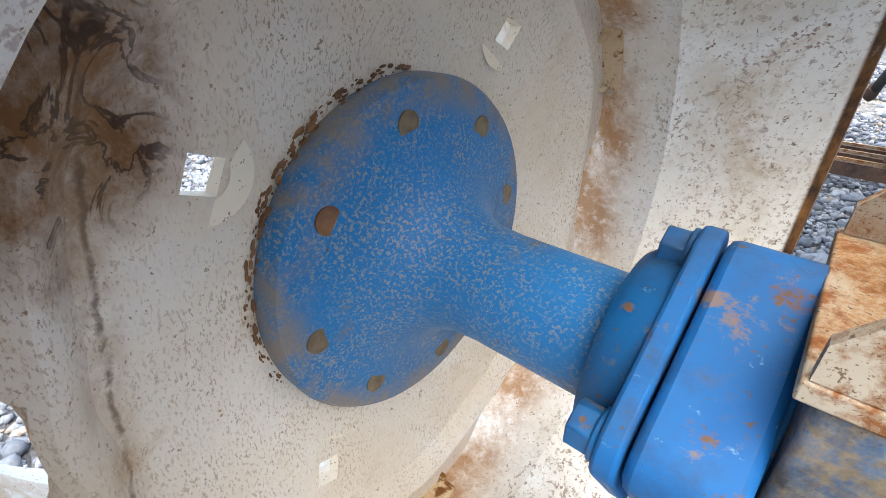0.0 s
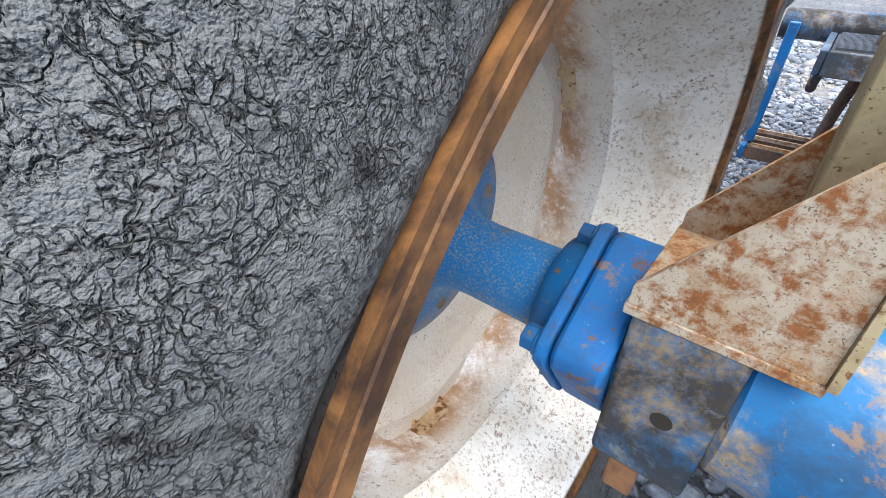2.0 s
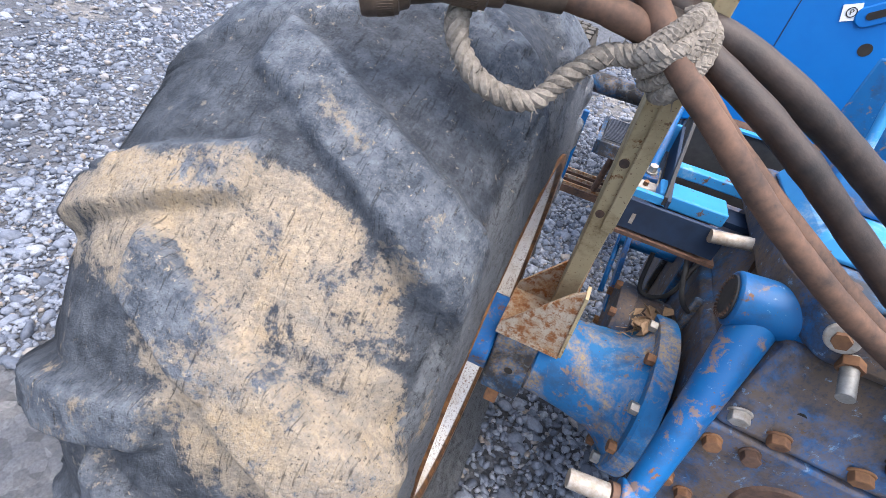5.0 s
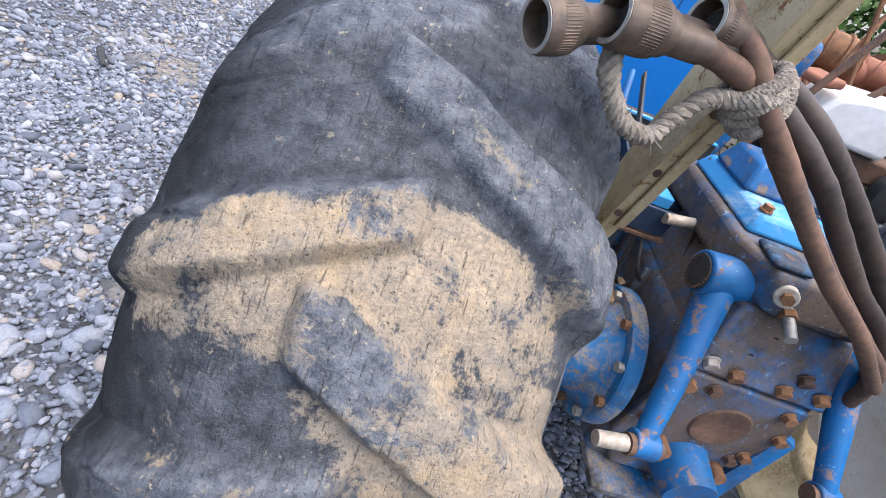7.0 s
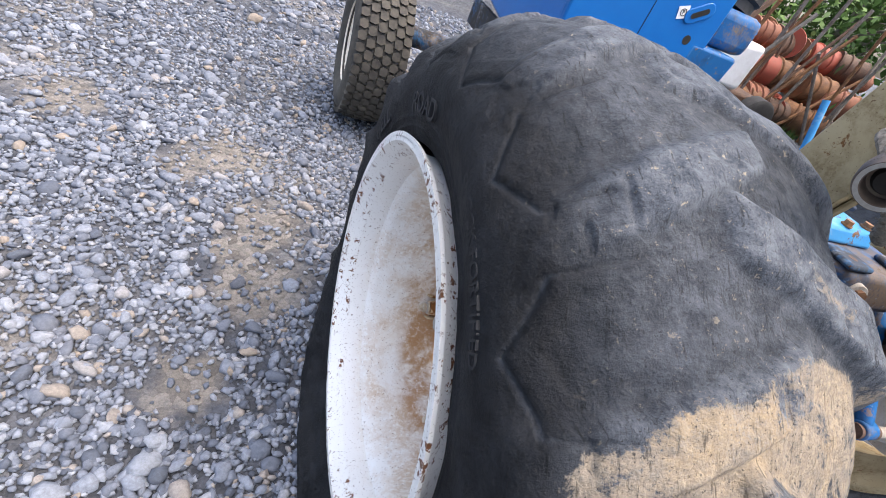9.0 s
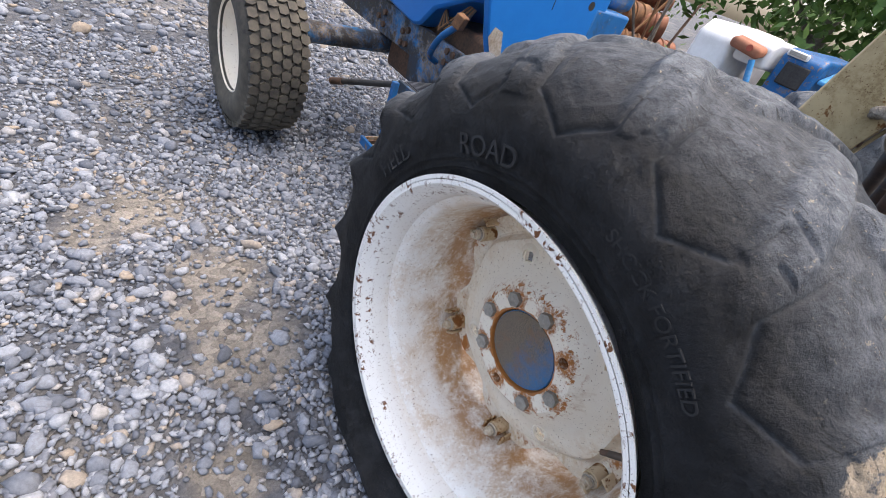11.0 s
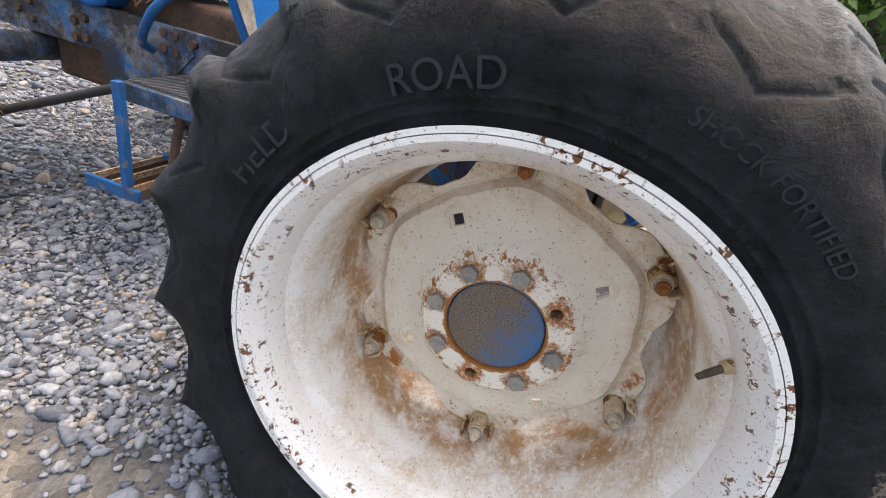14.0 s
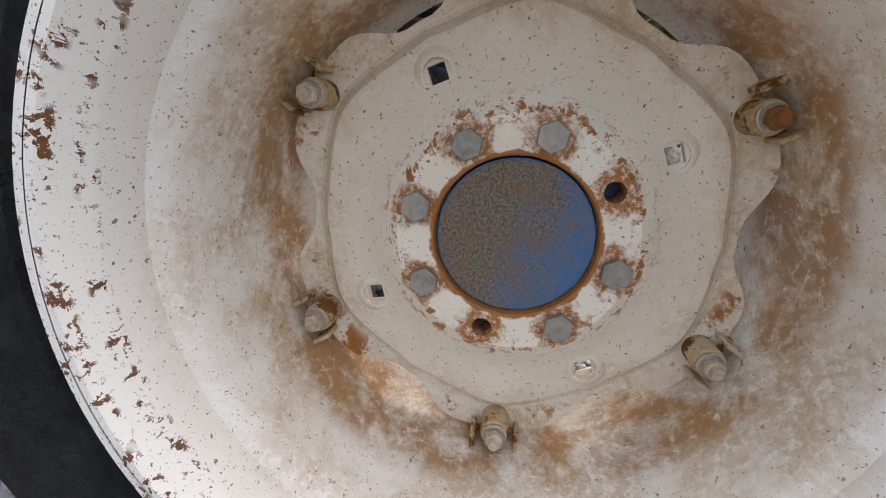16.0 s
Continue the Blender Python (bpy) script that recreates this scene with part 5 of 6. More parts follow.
# rock shaft and lift arms
part("rock_shaft", C((0.60, -0.047, 0.688), (0.84, -0.047, 0.688), 0.036), m_blue, tractor, "blue rock shaft across the lift cover", 35)
for sx, x0, bottom in ((1, 0.548, (0.533, -0.234, 0.472)), (-1, 0.892, (0.889, -0.225, 0.46))):
    b3 = Vector(bottom)
    arm = part("lift_arm", C((x0, -0.047, 0.683), (x0 + sx * 0.075, -0.047, 0.690), 0.037, None, 36), m_blue, tractor, "tapered blue lift arm with chipped paint", 35, 0.004)
    part("splined_end", C((x0 - sx * 0.003, -0.047, 0.6828), (x0 + sx * 0.004, -0.047, 0.6834), 0.030, None, 28), m_black, arm, "black splined shaft end", 30, 0.001)
    spl = bmesh.new()
    for k in range(28):
        t = 2 * math.pi * k / 28
        box(spl, (x0 - sx * 0.0035, -0.047 + 0.0265 * math.sin(t), 0.6828 + 0.0265 * math.cos(t)), (0.003, 0.0022, 0.0050), Euler((-t, 0, 0)).to_matrix())
    tagged(part("splines", spl, m_rust_dark, arm), kind="stuff")
    top3 = Vector((x0 + sx * 0.040, -0.052, 0.675))
    part("arm_beam", tube([top3, top3.lerp(b3, 0.45) + Vector((0, 0, 0.006)), b3], lambda t: 0.030 - 0.013 * t, 20, 6), m_blue, arm, "", 50)
    part("eye", C(b3 + Vector((sx * 0.022, -0.004, -0.004)), b3 - Vector((sx * 0.020, 0.004, 0.004)), 0.022, None, 24), m_blue, arm, "", 35, 0.003)
    part("pin", C(b3 + Vector((sx * 0.03, -0.004, -0.006)), b3 - Vector((sx * 0.030, 0.010, 0.004)), 0.017, 0.017, 18), m_rust_dark, arm, "greasy steel lift rod end")
    part("rod_sleeve", C(b3 - Vector((sx * 0.030, 0.010, 0.004)), b3 - Vector((sx * 0.082, 0.014, 0.006)), 0.0135, 0.0125, 18), m_zinc, arm, "worn pale sleeve on the rod end", 35, 0.001)

# bundle of hydraulic hoses tied to the post
hoses = thing("hydraulic_hoses", (0.335, -0.185, 0.965), "bundle of old black hydraulic hoses with rusty couplers, tied with rope", "hoses")
HOSE = [
    ([(0.245, -0.219, 0.979), (0.271, -0.210, 0.977), (0.316, -0.195, 0.968), (0.343, -0.192, 0.950), (0.373, -0.195, 0.937), (0.414, -0.200, 0.908), (0.495, -0.200, 0.857), (0.587, -0.195, 0.803), (0.704, -0.180, 0.741), (0.80, -0.165, 0.685), (0.86, -0.14, 0.60)], 0.0112, m_rust_dark),
    ([(0.155, -0.238, 0.966), (0.20, -0.218, 0.977), (0.247, -0.198, 0.984), (0.324, -0.172, 0.976), (0.408, -0.178, 0.942), (0.473, -0.184, 0.907), (0.544, -0.180, 0.861), (0.64, -0.172, 0.801), (0.731, -0.158, 0.755), (0.82, -0.145, 0.69), (0.875, -0.13, 0.61)], 0.0120, m_hose),
    ([(0.280, -0.181, 0.996), (0.310, -0.172, 0.993), (0.345, -0.158, 0.980), (0.409, -0.155, 0.963), (0.470, -0.156, 0.936), (0.531, -0.152, 0.904), (0.628, -0.146, 0.848), (0.70, -0.140, 0.80), (0.80, -0.13, 0.73), (0.88, -0.12, 0.62)], 0.0130, m_hose),
    ([(0.255, -0.165, 1.055), (0.280, -0.168, 1.012), (0.318, -0.190, 0.985), (0.352, -0.205, 0.952), (0.40, -0.213, 0.918), (0.47, -0.216, 0.868), (0.56, -0.21, 0.812), (0.68, -0.195, 0.75), (0.80, -0.18, 0.67)], 0.0105, m_rust_dark),
]
COUPLERS = [((0.245, -0.219, 0.979), (0.163, -0.2515, 0.979), m_coupler), ((0.160, -0.235, 0.967), (0.110, -0.264, 0.955), m_coupler), ((0.283, -0.180, 0.996), (0.255, -0.192, 0.997), m_coupler), ((0.258, -0.165, 1.050), (0.238, -0.162, 1.085), m_coupler)]
for (pts, r, mt), (p, q, cm) in zip(HOSE, COUPLERS):
    hose = part("hose", tube(pts, r, 14, 8, None, 0.08), mt, hoses, "", 60)
    p, q = Vector(p), Vector(q)
    d = (q - p).normalized()
    ln = (q - p).length
    body = lathe([(-0.012, r * 1.05), (-0.012, r * 1.25), (ln * 0.35, r * 1.3), (ln * 0.38, 0.0185), (ln * 0.5, 0.0195), (ln * 0.52, 0.0225), (ln - 0.004, 0.0228), (ln, 0.0215), (ln, 0.0165), (ln - 0.018, 0.0155), (ln - 0.02, 0.004)], 40, d, p)
    c = part("coupler", body, cm, hose, "rusty quick coupler with a knurled sleeve", 30)
    part("end_ring", lathe([(ln - 0.003, 0.0168), (ln + 0.0008, 0.0172), (ln + 0.0008, 0.0208), (ln - 0.003, 0.0212)], 40, d, p, True), m_steel, hose, "worn bright end ring", 30)
    knurl = bmesh.new()
    kx = d.orthogonal().normalized()
    ky = d.cross(kx)
    for kk in range(60):
        aa = 2 * math.pi * kk / 60
        nn = math.cos(aa) * kx + math.sin(aa) * ky
        cyl(knurl, p + d * (ln * 0.58) + nn * 0.0225, p + d * (ln * 0.80) + nn * 0.0225, 0.0006, None, 4)
    tagged(part("knurling", knurl, cm, hose), kind="stuff")
    part("bore", C(q - d * 0.0185, q - d * 0.012, 0.013, 0.010, 20), m_hole, hose, "dark bore")

rope = thing("rope", (0.335, -0.19, 0.962), "frayed natural fibre rope tied round the hoses and post", "rope")
LOOP = [(0.340, -0.212, 0.962), (0.322, -0.203, 0.951), (0.297, -0.200, 0.943), (0.275, -0.210, 0.920), (0.256, -0.225, 0.900), (0.226, -0.242, 0.903), (0.197, -0.247, 0.924), (0.184, -0.235, 0.950), (0.200, -0.200, 0.968), (0.26, -0.15, 0.975), (0.345, -0.12, 0.965)]


def strands(points, r, twist, n=3):
    line = smooth_line(points, 14)
    for k in range(n):
        pts, up = [], None
        for i, p in enumerate(line):
            d = (line[min(i + 1, len(line) - 1)] - line[max(i - 1, 0)]).normalized()
            up = d.orthogonal().normalized() if up is None else (up - d * up.dot(d)).normalized()
            a = i * twist + 2 * math.pi * k / n
            pts.append(p + r * 0.62 * (math.cos(a) * up + math.sin(a) * d.cross(up)))
        yield tube(pts, r * 0.62, 7, 0, None, 0.35)


for bm in strands(LOOP, 0.0078, 0.55):
    part("strand", bm, m_rope, rope)
knot, along = [], Vector((0.72, 0.12, -0.5)).normalized()
side1 = along.orthogonal().normalized()
side2 = along.cross(side1)
for k in range(40):
    a = k * 0.62
    knot.append(Vector((0.336, -0.184, 0.964)) + along * (0.016 * math.sin(k * 0.31) + 0.0006 * k) + (0.025 + 0.003 * math.sin(k * 1.3)) * (math.cos(a) * side1 + math.sin(a) * side2))
for bm in strands(knot, 0.0065, 0.8):
    part("strand", bm, m_rope, rope)
fray, rf = bmesh.new(), random.Random(12)
drape = smooth_line(LOOP[1:9], 10) + [Vector(p) for p in knot]
for k in range(170):
    p = rf.choice(drape)
    d = Vector((rf.gauss(0, 1), rf.gauss(0, 1), rf.gauss(0, 1))).normalized()
    q = p + d * rf.uniform(0.004, 0.007)
    e = q + Vector((rf.gauss(0, 1), rf.gauss(0, 1), rf.gauss(0, 1))).normalized() * rf.uniform(0.006, 0.016)
    cyl(fray, q, e, 0.0007, 0.0004, 3)
part("fray", fray, m_rope, rope)

# lever bracket and cross beams in front of the axle
SHIFT = Vector((0.022, 0.044, -0.028))
def tilted_bar(p, q, w, hgt):
    """A bar with its top along p to q: w wide in x, hgt deep."""
    p, q = Vector(p), Vector(q)
    u = Vector((w, 0, 0))
    d = Vector((0, 0, -hgt))
    bm = bmesh.new()
    v = [bm.verts.new(x) for x in (p, p + u, q + u, q, p + d, p + u + d, q + u + d, q + d)]
    for f in ((0, 1, 2, 3), (7, 6, 5, 4), (0, 4, 5, 1), (1, 5, 6, 2), (2, 6, 7, 3), (3, 7, 4, 0)):
        bm.faces.new([v[k] for k in f])
    bmesh.ops.recalc_face_normals(bm, faces=bm.faces)
    return bm


brk = part("lever_bracket", tilted_bar((0.380, 0.075, 0.690), (0.376, 0.262, 0.738), 0.048, 0.006), m_navy, tractor, "dark blue lever bracket with a bolted clamp", 35)
part("side_bar", tilted_bar((0.372, 0.062, 0.737), (0.366, 0.268, 0.790), 0.007, 0.058), m_blue_worn, brk, "", 35, 0.001)
part("side_bar", tilted_bar((0.430, 0.062, 0.737), (0.426, 0.268, 0.790), 0.006, 0.050), m_navy, brk, "", 35, 0.001)
part("end_bar", tilted_bar((0.3735, 0.262, 0.789), (0.3735, 0.268, 0.791), 0.052, 0.05), m_blue_worn, brk, "", 35)
part("front_bar", tilted_bar((0.3795, 0.062, 0.7375), (0.3795, 0.070, 0.739), 0.05, 0.012), m_blue_worn, brk, "", 35)
part("clamp", tilted_bar((0.386, 0.130, 0.714), (0.385, 0.190, 0.730), 0.036, 0.010), m_zinc, brk, "pale worn steel clamp", 35, 0.002)
part("lever_foot", tilted_bar((0.389, 0.150, 0.726), (0.388, 0.184, 0.735), 0.028, 0.008), m_blue, brk, "", 35, 0.001)
part("bolt", hexhead((0.402, 0.166, 0.7305), (0.402, 0.163, 0.744), 0.0075, None, 0.0105), m_zinc, brk, "", 30)
part("bolt", hexhead((0.400, 0.140, 0.716), (0.400, 0.138, 0.724), 0.0045), m_rust, brk, "", 30)
part("lever", C((0.402, 0.18, 0.735), (0.412, 0.33, 0.87), 0.009, 0.007, 14), m_blue, brk, "", 35)
part("lever_strap", tilted_bar((0.424, 0.060, 0.742), (0.436, 0.330, 0.88), 0.005, 0.014), m_black, brk, "black flat lever strap", 35)
part("bracket_skirt", span((0.370, 0.052, 0.672), (0.530, 0.060, 0.724)), m_navy, tractor, "dark blue front skirt of the bracket", 35, 0.001)
part("skirt_slot", span((0.392, 0.0505, 0.684), (0.398, 0.0518, 0.702)), m_zinc, tractor)
part("black_panel", span((0.434, 0.30, 0.665), (0.66, 0.31, 0.800)), m_black, tractor, "", 35, 0.002)
part("panel_edge", span((0.434, 0.296, 0.800), (0.66, 0.314, 0.804)), m_blue_worn, tractor, "", 35)
part("cross_beam", span((0.418, 0.082, 0.714), (0.524, 0.138, 0.738)), m_blue_worn, tractor, "pale blue worn cross beam", 35, 0.003)
part("cross_bar", span((0.428, 0.202, 0.722), (0.585, 0.228, 0.742)), m_blue_worn, tractor, "pale blue narrow bar", 35, 0.002)
part("dark_channel", span((0.440, 0.145, 0.69), (0.60, 0.20, 0.70)), m_navy, tractor, "", 35)
part("rust_plate", span((0.364, 0.046, 0.662), (0.536, 0.27, 0.668)), m_rust_dark, tractor, "rusty plate edge under the bracket", 35)
part("grey_rod", C((0.505, 0.045, 0.715), (0.585, 0.058, 0.722), 0.0105, None, 16), m_zinc, tractor, "dull grey cylinder rod", 35)
part("lever_mount", slab([(0.575, 0.03, 0.66), (0.60, 0.03, 0.66), (0.61, 0.12, 0.775), (0.59, 0.12, 0.785)], Vector((0.008, 0, 0))), m_rust_dark, tractor, "", 35, 0.002)
for k, pts in enumerate(([(0.58, 0.03, 0.70), (0.61, 0.06, 0.78), (0.64, 0.05, 0.79), (0.655, 0.03, 0.775)], [(0.50, 0.06, 0.66), (0.52, 0.03, 0.60), (0.56, 0.05, 0.57), (0.60, 0.08, 0.62)], [(0.46, 0.10, 0.62), (0.47, 0.08, 0.55), (0.52, 0.10, 0.55), (0.55, 0.16, 0.60)])):
    part("cable", tube(pts, 0.0042, 8), m_black, tractor, "black cable", 60)
part("cable_plug", B((0.657, 0.026, 0.772), (0.018, 0.014, 0.014), Euler((0.3, 0.5, 0.2)).to_matrix()), m_zinc, tractor, "white plug on a cable", 30, 0.002)

# brake casting in front of the axle tube, with leaves caught on it
SHIFT = Vector((0.012, 0.015, -0.033))
brake = part("brake_housing", lathe([(0.45, 0.03), (0.45, 0.070), (0.46, 0.076), (0.478, 0.076), (0.482, 0.068), (0.545, 0.066), (0.56, 0.05)], 40, Vector((1, 0, 0)), (0, 0.10, 0.475)), m_blue_mud, tractor, "muddy blue brake housing", 35)
for k in range(6):
    a = radians(60 * k + 20)
    part("bolt", hexhead((0.452, 0.10 + 0.068 * math.sin(a), 0.475 + 0.068 * math.cos(a)), (0.441, 0.10 + 0.068 * math.sin(a), 0.475 + 0.068 * math.cos(a)), 0.009), m_rust, brake, "", 30)
part("brake_lever", slab([(0.447, 0.13, 0.46), (0.447, 0.17, 0.44), (0.447, 0.33, 0.52), (0.447, 0.32, 0.54)], Vector((0.01, 0, 0))), m_blue, tractor, "", 35, 0.002)
part("brake_rod", C((0.445, 0.27, 0.40), (0.44, 0.50, 0.60), 0.006, None, 12), m_blue, tractor, "thin blue brake rod", 35)
part("cross_shaft", C((0.44, 0.36, 0.50), (0.64, 0.36, 0.51), 0.019, None, 20), m_blue, tractor, "blue cross shaft", 35)
leaves = bmesh.new()
rl = random.Random(5)
for k in range(46):
    p = Vector((rl.uniform(0.485, 0.555), rl.uniform(0.015, 0.085), rl.uniform(0.525, 0.552)))
    m = Matrix.Translation(p) @ Euler((rl.uniform(-0.9, 0.9), rl.uniform(-0.9, 0.9), rl.uniform(0, 6.3))).to_matrix().to_4x4()
    s = rl.uniform(0.010, 0.022)
    q = [m @ Vector(v) for v in ((-s, 0, 0), (0, -s * 0.5, s * 0.2), (s, 0, 0), (0, s * 0.5, s * 0.25))]
    vs = [leaves.verts.new(v) for v in q]
    leaves.faces.new(vs)
for k in range(30):
    p = Vector((rl.uniform(0.475, 0.555), rl.uniform(0.01, 0.08), rl.uniform(0.52, 0.545)))
    d = Vector((rl.uniform(-1, 1), rl.uniform(-1, 1), rl.uniform(-0.2, 0.3))).normalized() * rl.uniform(0.02, 0.045)
    cyl(leaves, p, p + d, 0.0009, 0.0007, 4)
bmesh.ops.translate(leaves, verts=leaves.verts, vec=SHIFT)
tagged(link_mesh("dry_leaves", leaves, m_leaf_dry), "curled brown dry leaves and twigs caught on the housing", "leaves", kind="stuff")

# dash panel with slot, hole and brake mark
SHIFT = Vector((0.073, -0.038, 0.0))
dash = part("dash_panel", slab([(0.29, 0.84, 0.84), (0.33, 0.84, 0.74), (0.397, 0.84, 0.626), (0.54, 0.84, 0.66), (0.76, 0.84, 0.64), (0.78, 0.84, 0.84), (0.80, 0.84, 0.90), (0.80, 0.84, 1.30), (0.29, 0.84, 1.30)], Vector((0, 0.03, 0))), m_blue_clean, tractor, "bright blue dash panel with pressed slots", 35, 0.006)
def stadium(c, w, h, turn, y, d):
    out = []
    for i in range(24):
        a = 2 * math.pi * i / 24
        px = (w / 2 - h / 2) * (1 if math.cos(a) > 0 else -1) + h / 2 * math.cos(a)
        pz = h / 2 * math.sin(a)
        out.append((c[0] + px * math.cos(turn) - pz * math.sin(turn), y, c[1] + px * math.sin(turn) + pz * math.cos(turn)))
    return slab(out, Vector((0, d, 0)))
part("slot_rim", stadium((0.70, 0.975), 0.10, 0.045, 0.55, 0.8405, -0.006), m_blue_clean, dash, "", 35, 0.004)
part("slot", stadium((0.70, 0.975), 0.06, 0.016, 0.55, 0.834, -0.0012), m_hole, dash)
part("slot_rim", stadium((0.70, 1.085), 0.09, 0.04, 0.3, 0.8405, -0.006), m_blue_clean, dash, "", 35, 0.004)
part("hole", C((0.715, 0.8405, 0.90), (0.715, 0.839, 0.90), 0.014, None, 20), m_hole, dash)
part("seam", span((0.54, 0.8385, 0.86), (0.542, 0.8405, 1.29)), m_hole, dash)
m_label = plain("white_label", (0.75, 0.75, 0.73), (0.8, 0.8, 0.78), 0.6)
rz = Matrix.Translation((0.645, 0.838, 0.962)) @ Euler((0, radians(-20), 0)).to_matrix().to_4x4()
bm = B((0, 0, 0), (0.036, 0.002, 0.034))
bmesh.ops.transform(bm, matrix=rz, verts=bm.verts)
lab = part("brake_label", bm, m_label, dash, "white label with a ringed letter P", 30)
bm = lathe([(0, 0.0085), (0, 0.0105), (0.0008, 0.0105), (0.0008, 0.0085)], 28, Vector((0, -1, 0)), (0, -0.0012, 0), True)
bmesh.ops.transform(bm, matrix=rz, verts=bm.verts)
part("ring", bm, m_hole, lab)
def lettering(text, size, depth):
    cu = bpy.data.curves.new("t", "FONT")
    cu.body, cu.size, cu.extrude, cu.align_x, cu.align_y = text, size, depth, "CENTER", "CENTER"
    ob = new("t", cu)
    me = bpy.data.meshes.new_from_object(ob.evaluated_get(bpy.context.evaluated_depsgraph_get()))
    bm = bmesh.new()
    bm.from_mesh(me)
    bpy.data.objects.remove(ob)
    return bm
bm = lettering("P", 0.016, 0.0004)
bmesh.ops.transform(bm, matrix=rz @ Matrix.Translation((0, -0.0016, 0)) @ Euler((radians(90), 0, 0)).to_matrix().to_4x4(), verts=bm.verts)
part("letter", bm, m_hole, lab)

# frame, bonnet, front axle, front wheel, step
SHIFT = Vector((0, 0.15, -0.01))
rail = part("frame_rail", span((0.55, 0.62, 0.49), (0.575, 1.95, 0.62)), m_blue_dusty, tractor, "blue grey frame rail with bolt heads", 35, 0.003)
for y, z in ((1.33, 0.515), (1.33, 0.56), (1.29, 0.52), (1.29, 0.575), (1.0, 0.56), (1.0, 0.60), (0.96, 0.555), (0.96, 0.60), (0.90, 0.59), (1.5, 0.53), (1.5, 0.58), (1.55, 0.55)):
    part("rail_bolt", hexhead((0.55, y, z), (0.538, y, z), 0.013), m_rust_dark, rail, "", 30)
part("rail_plate", slab([(0.543, 1.05, 0.40), (0.543, 1.22, 0.40), (0.543, 1.25, 0.55), (0.543, 0.92, 0.62), (0.543, 0.90, 0.56)], Vector((0.006, 0, 0))), m_blue_dusty, rail, "", 35)
part("engine_block", span((0.60, 0.64, 0.36), (0.86, 1.5, 0.69)), m_rust_dark, tractor, "dark greasy engine block", 35, 0.02)
part("bonnet_side", slab([(0.52, 0.92, 0.80), (0.52, 1.12, 0.71), (0.52, 1.19, 0.63), (0.52, 1.24, 0.615), (0.52, 1.40, 0.63), (0.52, 2.0, 0.72), (0.52, 2.0, 1.0), (0.52, 0.92, 1.0)], Vector((0.40, 0, 0))), m_blue_clean, tractor, "bright blue bonnet", 35, 0.012)
SHIFT = Vector((0.073, -0.038, 0.0))
part("torn_tape", slab([(0.34, 0.8385, 0.78), (0.325, 0.8385, 0.75), (0.345, 0.8385, 0.715), (0.395, 0.8385, 0.632), (0.415, 0.8385, 0.655), (0.40, 0.8385, 0.70), (0.375, 0.8385, 0.77)], Vector((0, -0.0015, 0))), m_zinc, tractor, "torn silver tape on the panel corner", 30)
SHIFT = Vector((0, 0.15, -0.01))
for k in range(6):
    part("wire", tube([(0.56 + 0.004 * k, 0.93 + 0.012 * k, 0.77), (0.545, 0.97 + 0.02 * k, 0.70 - 0.006 * k), (0.55, 1.04 + 0.012 * k, 0.69 - 0.008 * k), (0.56, 1.10, 0.73)], 0.0035, 6), m_rust if k % 2 else m_black, tractor)
part("pedal_pad", B((0.45, 0.86, 0.74), (0.04, 0.035, 0.045), Euler((0.3, 0, 0.4)).to_matrix()), m_rust, tractor, "worn pedal pad", 30, 0.004)
part("pedal_arm", tube([(0.45, 0.87, 0.72), (0.44, 0.93, 0.66), (0.47, 1.0, 0.58), (0.52, 1.02, 0.55)], 0.012, 12), m_blue, tractor)
SHIFT = Vector((-0.03, 0.07, 0.0))
part("front_axle", C((0.20, 1.62, 0.43), (1.24, 1.62, 0.43), 0.045, None, 24), m_blue_dusty, tractor, "round blue front axle beam", 35)
